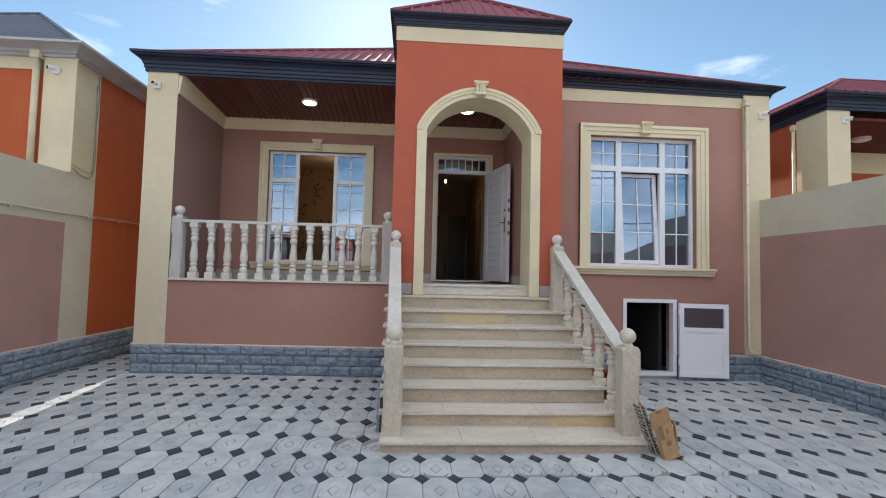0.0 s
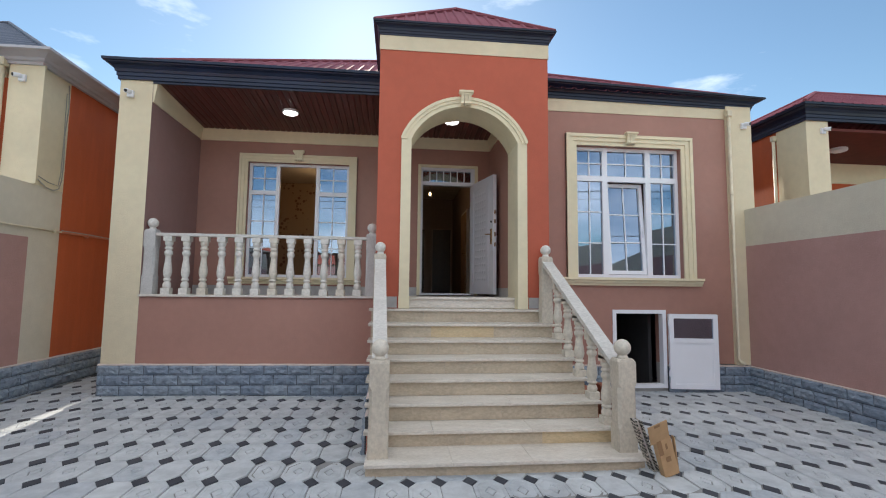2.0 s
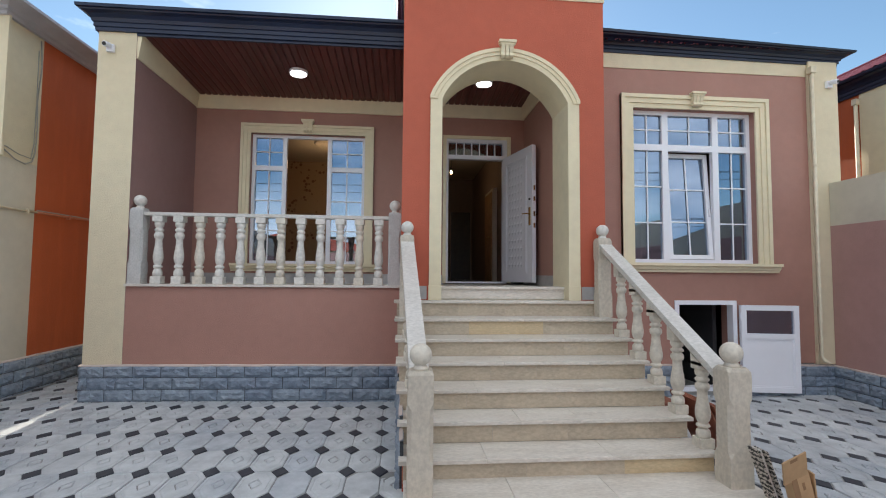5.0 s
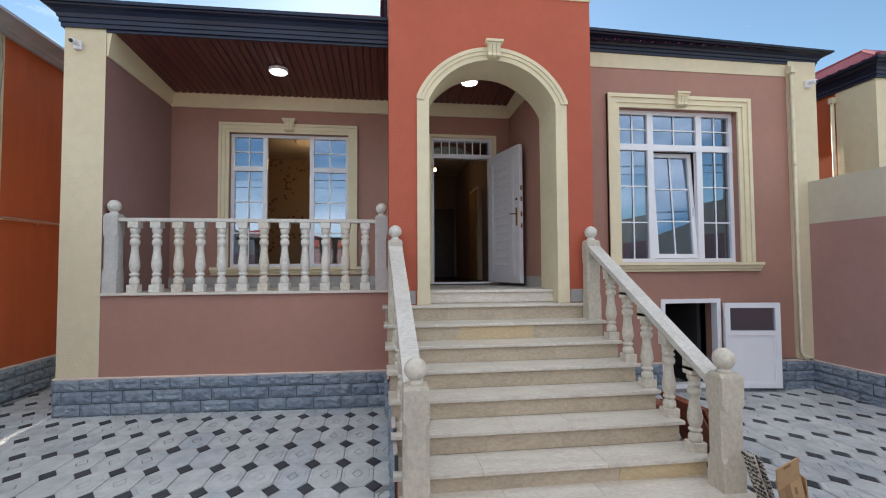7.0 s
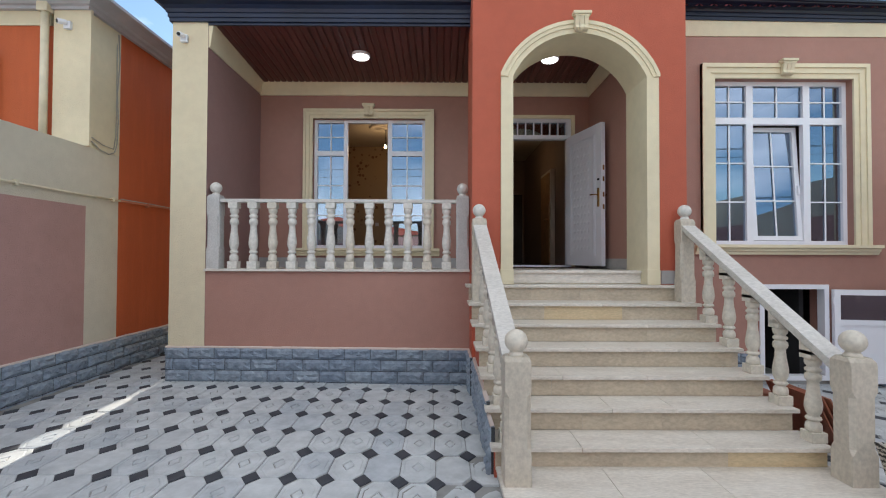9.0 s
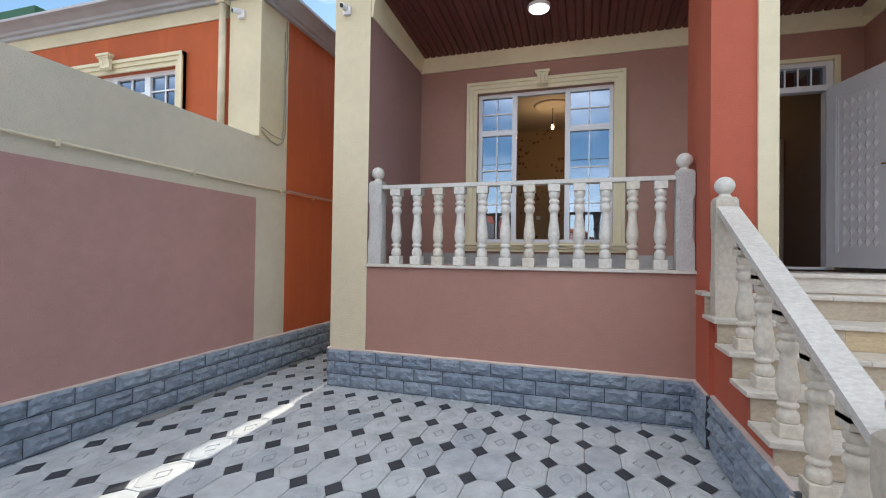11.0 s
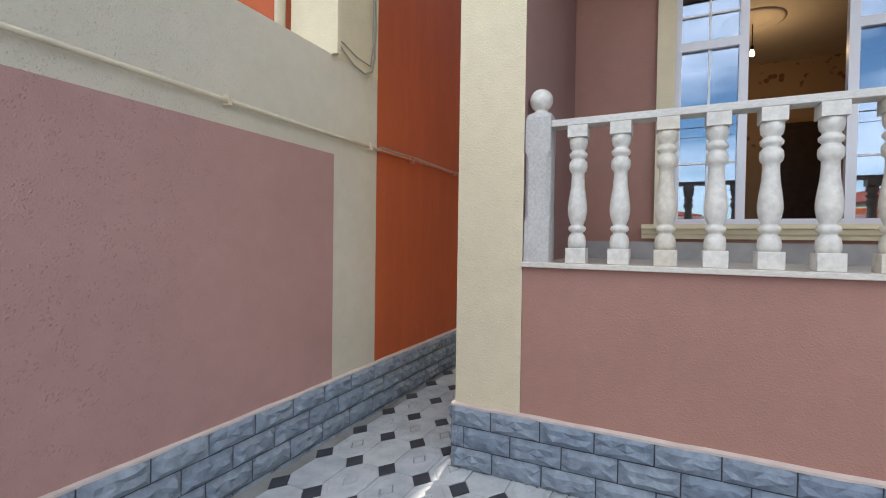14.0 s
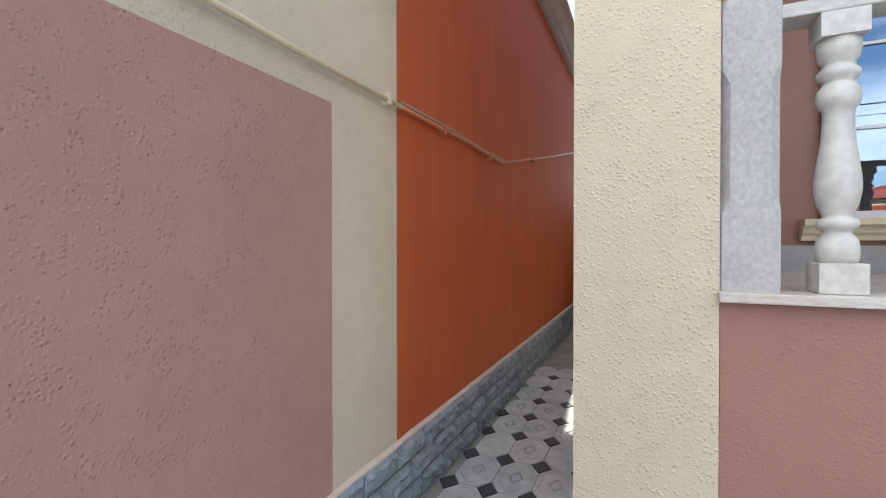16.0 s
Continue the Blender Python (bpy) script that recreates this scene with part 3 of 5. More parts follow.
sheet_roof([(xl, yf, 4.915), (xr, yf, 4.865), (xr, 17.6, 4.93), (xl, 17.6, 4.93)], [((xl + xr) / 2, yf + 5.2, 7.85), ((xl + xr) / 2, 12.7, 7.85)], "roof_main", "maroon profiled sheet-metal hipped roof", ROOF)
sheet_roof([(TX0 - 0.09, TY - 0.09, 5.545), (TX1 + 0.09, TY - 0.09, 5.545), (TX1 + 0.09, 9.5, 5.545), (TX0 - 0.09, 9.5, 5.545)], [(0.955, 8.1, 6.64)], "roof_tower", "small maroon profiled sheet-metal roof of the tower", ROOF, 0.17)

# ---- stairs ----
SX0, SX1, SY0, SD, SZ0, SR = -0.27, 2.25, 4.50, 0.325, 0.0, 0.184
SKEW = -0.045       # the flight runs slightly askew to the house
stairs = base("stairs", (0, 0, 0), "broad outdoor stairs with marble treads and beige stone risers", "stairs", "", "structure")
body = bmesh.new()
for k in range(0, 8):
    zt = SZ0 + SR * k
    B((SX0 + 0.002, SX1 - 0.145, SY0 + SD * k + 0.045, TY + 0.2, zt - SR + 0.0 if k else -0.3, zt - 0.034), bm=body)
part("core", body, CONC, stairs)
rng = random.Random(4)
for k in range(0, 9):
    zt = SZ0 + SR * k
    y = SY0 + SD * k
    x0, x1, y2 = SX0 - 0.035, SX1 + 0.035, y + SD + 0.04
    if k == 0:
        y, zt = y - 0.09, zt + 0.028
        x0, x1, y2 = SX0 - 0.01, SX1 + 0.13, y + SD + 0.16
    if k == 7:
        y2 = 7.02
    sk = SKEW * SD * k
    x0, x1 = x0 + sk, x1 + sk
    if k == 8:
        zt, y = PORCH, 6.96
        x0, x1, y2 = AX0 + 0.019, AX1 - 0.019, 7.62
    cuts = sorted(x0 + (x1 - x0) * c for c in ((rng.uniform(0.25, 0.45), rng.uniform(0.55, 0.8)) if k != 8 else (0.55,)))
    xs = [x0, *cuts, x1]
    for a, b in zip(xs, xs[1:]):
        part("tread", B((a + 0.0008, b - 0.0008, y, y2, zt - 0.034, zt), bevel=0.006), TREAD, stairs)
    lo = zt - SR if k else g(1, SY0) - 0.02
    lo = SZ0 + SR * 7 if k == 8 else lo
    if k != 8:
        x0, x1 = SX0 + sk, sk + (SX1 if k else SX1 + 0.09)
    cuts = sorted(x0 + (x1 - x0) * c for c in (rng.uniform(0.2, 0.4), rng.uniform(0.5, 0.75)))
    xs = [x0, *cuts, x1]
    for i, (a, b) in enumerate(zip(xs, xs[1:])):
        yellow = (k == 1 and i == 2) or (k == 6 and i == 1)
        part("riser", B((a + 0.0008, b - 0.0008, y + 0.042, y + 0.06, lo, zt - 0.035)), RISER_Y if yellow else RISER, stairs)
# terracotta and stone flank under the treads
for xa, xb in ((SX0 - 0.02, SX0 + 0.0), (SX1 - 0.14, SX1 - 0.12)):
    pts = [(SY0 + SD + 0.06, -0.25)]
    for k in range(1, 8):
        pts += [(SY0 + SD * k + 0.05, SZ0 + SR * k - 0.036), (SY0 + SD * (k + 1) + 0.05, SZ0 + SR * k - 0.036)]
    pts += [(pts[-1][0], -0.25)]
    fl_ = prism(pts, "x", xa, xb)
    part("flank", fl_, ORANGE, stairs)


def baluster(height=0.80, mat=None, name="baluster"):
    """Turned stone baluster: square foot and head, vase-shaped shaft with two beads."""
    mat = mat or BALUS
    k = height
    bm = B((-0.062, 0.062, -0.062, 0.062, 0, 0.11 * k), bevel=0.004)
    B((-0.06, 0.06, -0.06, 0.06, 0.915 * k, k), bm=bm)
    prof = [(0.050, 0.108), (0.056, 0.13), (0.057, 0.16), (0.052, 0.195), (0.038, 0.215), (0.036, 0.225), (0.050, 0.235), (0.056, 0.25), (0.050, 0.268), (0.038, 0.275),
            (0.040, 0.285), (0.052, 0.32), (0.060, 0.37), (0.060, 0.41), (0.053, 0.48), (0.044, 0.55), (0.040, 0.62), (0.040, 0.66), (0.052, 0.675), (0.057, 0.70),
            (0.055, 0.735), (0.042, 0.755), (0.040, 0.765), (0.054, 0.778), (0.056, 0.80), (0.042, 0.818), (0.040, 0.828), (0.052, 0.845), (0.057, 0.88), (0.055, 0.918)]
    lathe([(r, z * k) for r, z in prof], 20, bm)
    ob = part(name, bm, mat)
    for p in ob.data.polygons:
        p.use_smooth = abs(p.normal.z) < 0.95 and len(p.vertices) == 4 and p.area < 0.0016
    return ob


def newel(h, w):
    """Square post with stopped chamfers, cushion and ball."""
    a, c = w / 2, w * 0.16
    bm = bmesh.new()
    rows = []
    for z, ch in ((0, 0.004), (0.26 * h, 0.004), (0.31 * h, c), (0.70 * h, c), (0.75 * h, 0.004), (0.94 * h, 0.004), (0.97 * h, 0.010), (h, a * 0.35)):
        s = a if z < h else a * 0.9
        pts = []
        for sx, sy in ((-1, -1), (1, -1), (1, 1), (-1, 1)):
            p, q = (sx * s, sy * (s - ch)), (sx * (s - ch), sy * s)
            pts += [p, q] if sx * sy < 0 else [q, p]
        # keep one turning sense
        pts.sort(key=lambda t: math.atan2(t[1], t[0]))
        rows.append([bm.verts.new((x, y, z)) for x, y in pts])
    for r0, r1 in zip(rows, rows[1:]):
        for i in range(8):
            j = (i + 1) % 8
            bm.faces.new((r0[i], r0[j], r1[j], r1[i]))
    bm.faces.new(rows[0])
    bm.faces.new(rows[-1])
    return bm


def ball(h, r):
    prof = [(r * 0.75, h - 0.005), (r * 0.62, h + r * 0.25), (r * 0.5, h + r * 0.42)]
    cz = h + r * 1.28
    for i in range(3, 15):
        a = math.pi * i / 15
        prof.append((r * math.sin(math.pi - a), cz + r * math.cos(math.pi - a)))
    prof.append((0.004, cz + r))
    return lathe(prof, 24)


def sloped_bar(x0, x1, ya, za, yb, zb, t, bm=None):
    return prism([(ya, za), (yb, zb), (yb, zb + t), (ya, za + t)], "x", x0, x1, bm)


RAIL_A, RAIL_B = (4.72, 0.80), (6.64, 1.935)
slope = (RAIL_B[1] - RAIL_A[1]) / (RAIL_B[0] - RAIL_A[0])
for xf in (-0.165, 2.235):
    st = base("stair_balustrade", (0, 0, 0), "stone stair railing with turned balusters and ball-topped newel posts", "balustrade", "stair balustrades")
    xt = xf + SKEW * 2.08
    n0 = part("newel_post", newel(0.91, 0.185), NEWEL, st, "grey limestone newel post with stopped chamfers")
    n0.location = (xf, 4.64, 0.001)
    part("ball", ball(0.91, 0.082), BALUS, n0, smooth=True)
    n1 = part("newel_post", newel(0.955, 0.165), NEWEL, st)
    n1.location = (xt, 6.71, SZ0 + SR * 6 + 0.001)
    part("ball", ball(0.955, 0.075), BALUS_W, n1, smooth=True)
    xc = 0.0
    bar = sloped_bar(xc - 0.075, xc + 0.075, RAIL_A[0], RAIL_A[1], RAIL_B[0], RAIL_B[1], 0.055)
    sloped_bar(xc - 0.055, xc + 0.055, RAIL_A[0], RAIL_A[1] - 0.032, RAIL_B[0], RAIL_B[1] - 0.032, 0.032, bar)
    for v in bar.verts:
        v.co.x += xf + SKEW * (v.co.y - 4.64)
    part("handrail", bar, RAIL, st, "pale marble handrail")
    for k in range(1, 6):
        y = SY0 + SD * k + 0.15
        zt = SZ0 + SR * k
        xc = xf + SKEW * (y - 4.64)
        top = RAIL_A[1] + slope * (y - RAIL_A[0]) - 0.03
        b = baluster(top - zt - 0.035)
        b.parent = st
        b.location = (xc, y, zt)
        hd = part("head", prism([(y - 0.06, top - 0.06), (y + 0.06, top - 0.06), (y + 0.06, top + 0.06 * slope), (y - 0.06, top - 0.06 * slope)], "x", xc - 0.06, xc + 0.06), BALUS, st)

# balustrade of the porch
bal = base("porch_balustrade", (0, 0, 0), "white stone balustrade with turned balusters along the porch edge", "balustrade")
for i in range(12):
    b = baluster(0.868, (BALUS_W, BALUS_W, BALUS, BALUS_W)[i % 4])
    b.parent = bal
    b.location = (-3.43 + i * 0.2545, YF + 0.09, 1.4525)
    b.rotation_euler = (0, 0, rng.uniform(-0.06, 0.06))
part("handrail", B((-3.62, -0.47, YF + 0.03, YF + 0.15, 2.322, 2.366), bevel=0.005), RAIL, bal, "thin pale marble handrail")
for x in (-3.675, -0.42):
    n0 = part("newel_post", newel(0.965, 0.165), NEWEL_W, bal, "pale grey marble newel post")
    n0.location = (x, YF + 0.09, 1.4525)
    part("ball", ball(0.965, 0.075), BALUS_W, n0, smooth=True)


# ---- windows and doors ----
def surround(x0, x1, z0, z1, y, w, sill=True, key=True, group=""):
    """Moulded cream window surround of three stepped fillets, with sill and keystone."""
    for o, ww, d in ((0.0, w, 0.03), (0.0, w * 0.66, 0.048), (0.0, w * 0.28, 0.068)):
        bm = bmesh.new()
        B((x0 - w + o, x0 - w + ww, y - d, y, z0, z1 + w), (x1 + w - ww, x1 + w, y - d, y, z0, z1 + w), (x0 - w + ww, x1 + w - ww, y - d, y, z1 + w - ww, z1 + w), bm=bm)
        structure("trim_window", bm, TRIM, "cream moulded window surround", "trim")
    if sill:
        a, b = x0 - w - 0.10, x1 + w + 0.10
        prof = [(y, z0 - 0.13), (y - 0.045, z0 - 0.13), (y - 0.055, z0 - 0.10), (y - 0.075, z0 - 0.085), (y - 0.085, z0 - 0.05), (y - 0.12, z0 - 0.04), (y - 0.12, z0 - 0.002), (y, z0 - 0.002)]
        structure("trim_sill", prism(prof, "x", a, b), TRIM, "cream moulded window sill", "trim")
    if key:
        keystone((x0 + x1) / 2, y - 0.06, z1 + 0.02, 0.165, 0.20)


def muntins(x0, x1, z0, z1, y, cols, rows, parent):
    for i in range(1, cols):
        x = x0 + (x1 - x0) * i / cols
        part("glazing_bar", B((x - 0.009, x + 0.009, y - 0.006, y + 0.006, z0, z1)), PVC, parent)
    for j in range(1, rows):
        z = z0 + (z1 - z0) * j / rows
        part("glazing_bar", B((x0, x1, y - 0.0055, y + 0.0055, z - 0.009, z + 0.009)), PVC, parent)


def pane(x0, x1, z0, z1, y, parent):
    ob = part("pane", B((x0 - 0.004, x1 + 0.004, y - 0.003, y + 0.003, z0 - 0.004, z1 + 0.004)), GLASS, parent)
    ob.visible_shadow = False
    return ob


def light(x0, x1, z0, z1, y, cols, rows, parent, w=0.0, depth=0.03):
    """One glazed field, with its own sash frame when w is given."""
    if w:
        part("sash", ring(x0, x1, z0, z1, w, y - depth, y + depth), PVC, parent)
        x0, x1, z0, z1 = x0 + w, x1 - w, z0 + w, z1 - w
    pane(x0, x1, z0, z1, y + 0.01, parent)
    muntins(x0, x1, z0, z1, y - 0.004, cols, rows, parent)


# window of the right-hand facade: three bays with a transom, the middle sash tilted inwards
surround(*WR, YR, 0.185)
yw = YR + 0.13
win = base("window_1", (0, 0, 0), "white plastic three-bay window with glazing bars, middle sash tilted open", "window", "", "structure")
x0, x1, z0, z1 = WR
part("window_frame", ring(x0, x1, z0, z1, 0.055, yw - 0.035, yw + 0.035), PVC, win)
ma, mb, tz = x0 + 0.535, x1 - 0.535, z0 + 1.665
part("mullion", B((ma - 0.045, ma + 0.045, yw - 0.034, yw + 0.034, z0 + 0.055, z1 - 0.055)), PVC, win)
part("mullion", B((mb - 0.045, mb + 0.045, yw - 0.034, yw + 0.034, z0 + 0.055, z1 - 0.055)), PVC, win)
for a, b in ((x0 + 0.055, ma - 0.045), (ma + 0.045, mb - 0.045), (mb + 0.045, x1 - 0.055)):
    part("transom", B((a, b, yw - 0.033, yw + 0.033, tz - 0.045, tz + 0.045)), PVC, win)
    light(a, b, tz + 0.045, z1 - 0.055, yw, 2, 2, win)
light(x0 + 0.055, ma - 0.045, z0 + 0.055, tz - 0.045, yw, 2, 3, win)
light(mb + 0.045, x1 - 0.055, z0 + 0.055, tz - 0.045, yw, 2, 3, win)
tilt = part("tilted_sash", ring(ma + 0.05, mb - 0.05, 0.0, tz - z0 - 0.11, 0.06, -0.03, 0.03), PVC, win)
light(ma + 0.11, mb - 0.11, 0.06, tz - z0 - 0.17, 0.0, 2, 3, tilt)
part("handle", B((mb - 0.09, mb - 0.07, -0.06, -0.03, 0.62, 0.74), bevel=0.004), PVC, tilt)
tilt.matrix_basis = pose(0, yw + 0.01, z0 + 0.06, -4.2, 0, 0)

# window of the porch: outer lights glazed, middle leaf standing open
surround(*WL, YB, 0.15)
yw = YB + 0.12
win = base("window_2", (0, 0, 0), "white plastic porch window with its middle leaf open to the room", "window", "", "structure")
x0, x1, z0, z1 = WL
part("window_frame", ring(x0, x1, z0, z1, 0.05, yw - 0.035, yw + 0.035), PVC, win)
ma, mb, tz = -2.335, -1.585, z0 + 1.62
for m in (ma, mb):
    part("mullion", B((m - 0.035, m + 0.035, yw - 0.034, yw + 0.034, z0 + 0.05, z1 - 0.05)), PVC, win)
for a, b in ((x0 + 0.05, ma - 0.035), (mb + 0.035, x1 - 0.05)):
    part("transom", B((a, b, yw - 0.033, yw + 0.033, tz - 0.04, tz + 0.04)), PVC, win)
    light(a, b, tz + 0.04, z1 - 0.05, yw, 2, 2, win)
    light(a, b, z0 + 0.05, tz - 0.04, yw, 2, 3, win)

# front door with its barred fanlight
door = base("door_1", (0, 0, 0), "white embossed metal front door standing open, barred fanlight above", "door", "", "structure")
yd = YB + 0.02
part("door_frame", B((DX0, DX0 + 0.07, yd, yd + 0.12, PORCH, DZ1 - 0.07), (DX1 - 0.10, DX1, yd, yd + 0.12, PORCH, DZ1 - 0.07), (DX0, DX1, yd, yd + 0.12, DZ1 - 0.07, DZ1), (DX0 + 0.07, DX1 - 0.10, yd, yd + 0.12, 3.62, 3.69)), DOORW, door)
part("architrave", B((DX0 - 0.03, DX0 + 0.03, YB - 0.03, YB + 0.02, PORCH, DZ1 + 0.03), (DX1 - 0.03, DX1 + 0.03, YB - 0.03, YB + 0.02, PORCH, DZ1 + 0.03), (DX0 + 0.03, DX1 - 0.03, YB - 0.03, YB + 0.02, DZ1 - 0.02, DZ1 + 0.03), bevel=0.006), TRIM, door, "cream moulded architrave")
for i in range(1, 7):
    x = DX0 + 0.07 + (DX1 - DX0 - 0.17) * i / 7
    part("fanlight_bar", B((x - 0.008, x + 0.008, yd + 0.03, yd + 0.045, 3.69, DZ1 - 0.07)), PVC, door)
pane(DX0 + 0.07, DX1 - 0.10, 3.69, DZ1 - 0.07, yd + 0.08, door)
part("threshold", B((DX0 + 0.07, DX1 - 0.1, yd - 0.01, yd + 0.13, PORCH, PORCH + 0.03), bevel=0.004), DOORW, door)
LW, LH = 0.98, 2.13
leaf = part("leaf", B((0, LW, -0.035, 0.035, 0, LH), bevel=0.006), DOORW, door)
for side in (-1, 1):
    y = side * 0.037
    em = bmesh.new()
    ring(0.13, LW - 0.15, 0.14, LH - 0.14, 0.018, y - 0.007, y + 0.007, em)
    ring(0.17, LW - 0.19, 0.18, LH - 0.18, 0.010, y - 0.005, y + 0.005, em)
    for i in range(5):
        for j in range(13):
            cx, cz = 0.255 + i * 0.098, 0.28 + j * 0.131
            v = [em.verts.new(p) for p in ((cx - 0.042, y * 0.95, cz), (cx, y * 0.95, cz - 0.058), (cx + 0.042, y * 0.95, cz), (cx, y * 0.95, cz + 0.058), (cx, y + side * 0.010, cz))]
            for q in range(4):
                em.faces.new((v[q], v[(q + 1) % 4], v[4]))
    part("embossing", em, DOORW, leaf)
    hp = part("handle_plate", B((LW - 0.085, LW - 0.045, y - 0.012, y + 0.012, 0.88, 1.16), bevel=0.004), BRASS, leaf, "brass lock plate")
    part("lever", tube([(LW - 0.065, y, 1.06), (LW - 0.065, y + side * 0.06, 1.06), (LW - 0.10, y + side * 0.065, 1.06), (LW - 0.19, y + side * 0.06, 1.07)], 0.010), BRASS, leaf)
    part("knob", lathe([(0.012, 0), (0.02, 0.01), (0.02, 0.03), (0.008, 0.035)], 10, at=(LW - 0.065, y, 1.27)), BLACK, leaf)
for z in (0.84, 1.02, 1.25, 1.42):
    part("bolt", B((LW - 0.005, LW + 0.012, -0.01, 0.01, z, z + 0.07)), BRASS, leaf)
leaf.matrix_basis = pose(1.43, YB - 0.04, PORCH + 0.035, 0, 0, -75)

# cellar hatch with its open leaf
hatch = base("door_2", (0, 0, 0), "white plastic cellar hatch with its leaf folded back against the wall", "door", "", "structure")
part("hatch_frame", ring(HX0, HX1, HZ0, HZ1, 0.06, YR - 0.02, YR + 0.10), PVC, hatch)
lf = part("hatch_leaf", ring(0, 0.765, 0, 1.19, 0.07, -0.03, 0.03), PVC, hatch)
part("rail", B((0.07, 0.695, -0.028, 0.028, 0.735, 0.80)), PVC, lf)
part("panel", B((0.07, 0.695, -0.010, 0.010, 0.075, 0.735)), PVC, lf)
part("panel_bead", ring(0.07, 0.695, 0.07, 0.735, 0.018, -0.020, -0.0105), PVC, lf)
pane(0.07, 0.695, 0.80, 1.115, 0.0, lf)
for z in (0.2, 1.0):
    part("hinge", lathe([(0.011, 0), (0.011, 0.09)], 10, at=(-0.012, -0.03, z)), PVC, lf)
lf.matrix_basis = pose(HX1 + 0.015, YR - 0.06, HZ0 + 0.0, 0, 0, -9)
# walls and partition take the near-black colour in place of real shade
structure("wall_cellar", B((3.2, 4.8, 9.0, 9.1, -0.3, 1.4), (3.1, 3.2, YR + 0.3, 9.1, -0.3, 1.4), (4.8, 4.9, YR + 0.3, 9.1, -0.3, 1.4), (3.1, 4.9, YR + 0.3, 9.1, 1.4, 1.5)), DARK, "bare concrete cellar walls, coloured near black for the shade")
thing("cellar_partition", B((4.27, 4.33, YR + 0.35, 8.9, -0.3, 1.38)), DARK, "bare cellar partition, coloured near black for the shade", "wall")

# ---- rooms behind the openings ----
structure("wall_hall", B((0.0, 0.10, YB + 0.25, 15, 1.3, 4.5), (1.78, 1.9, YB + 0.25, 15, 1.3, 4.5), (0.0, 1.9, 15, 15.1, 1.3, 4.5)), ROOM, "brown walls of the dim hallway")
structure("ceiling_hall", B((0.0, 1.9, YB + 0.25, 15.1, 4.5, 4.6)), ROOM_C, "pale ceiling of the hallway", "ceiling")
structure("floor_hall", B((0.0, 1.9, YB + 0.252, 15.1, 1.3, PORCH - 0.012)), WOODDOOR, "dark floor of the hallway", "floor")
for x0, yy in ((0.2, 14.9), (1.05, 14.88)):
    d = base("hall_door", (x0, yy, PORCH), "dark wooden inner door at the end of the hallway", "door", "hall doors")
    part("leaf", B((0.06, 0.64, 0, 0.04, 0, 2.02)), WOODDOOR, d)
    part("casing", B((0, 0.06, -0.02, 0.05, 0, 2.08), (0.64, 0.70, -0.02, 0.05, 0, 2.08), (0.06, 0.64, -0.02, 0.05, 2.02, 2.08)), ROOM, d)
d = base("hall_door", (1.70, 11.4, PORCH), "pale wooden door ajar along the hallway", "door", "hall doors")
part("leaf", B((-0.04, 0.0, 0, 0.8, 0, 2.03)), CARD, d)
part("casing", B((-0.02, 0.07, -0.09, 0.0, 0, 2.1), (-0.02, 0.07, 0.8, 0.89, 0, 2.1), (-0.02, 0.07, 0.0, 0.8, 2.03, 2.1)), ROOM_C, d)
part("handle", tube([(-0.05, 0.08, 1.0), (-0.09, 0.08, 1.0), (-0.09, 0.2, 1.0)], 0.01), BRASS, d)
structure("wall_room", B((XC + 0.0, -0.05, 13.3, 13.4, 1.3, 4.5), (-0.12, -0.02, YB + 0.25, 13.3, 1.3, 4.5)), WALLPAPER, "brown floral wallpaper of the front room")
structure("ceiling_room", B((XC, -0.02, YB + 0.25, 13.4, 4.5, 4.6)), ROOM_C, "pale ceiling of the front room", "ceiling")
structure("floor_room", B((XC, -0.12, YB + 0.252, 13.3, 1.3, PORCH - 0.012)), WOODDOOR, "dark floor of the front room", "floor")
d = base("room_door", (-1.55, 13.26, PORCH), "dark wooden door in the papered room", "door")
part("leaf", B((0.07, 0.80, 0, 0.04, 0, 2.05)), WOODDOOR, d)
part("casing", B((0, 0.07, -0.02, 0.04, 0, 2.12), (0.80, 0.87, -0.02, 0.04, 0, 2.12), (0.07, 0.80, -0.02, 0.04, 2.05, 2.12)), CARD, d)
part("handle", tube([(0.13, -0.01, 1.0), (0.13, -0.05, 1.0), (0.25, -0.05, 1.0)], 0.012), GREYMET, d)
thing("wall_switch", B((-2.42, -2.33, 13.285, 13.302, 2.42, 2.51), bevel=0.004), PVC, "white plastic socket on the papered wall", "switch")
rose = lathe([(0.36, 0), (0.36, -0.012), (0.32, -0.03), (0.27, -0.022), (0.20, -0.022), (0.16, -0.04), (0.08, -0.05), (0.02, -0.05)], 36)
rs = thing("ceiling_rose", rose, ROOM_C, "round moulded plaster rose on the room ceiling", "ceiling rose", smooth=True)
rs.location = (-1.957, 11.55, 4.5)


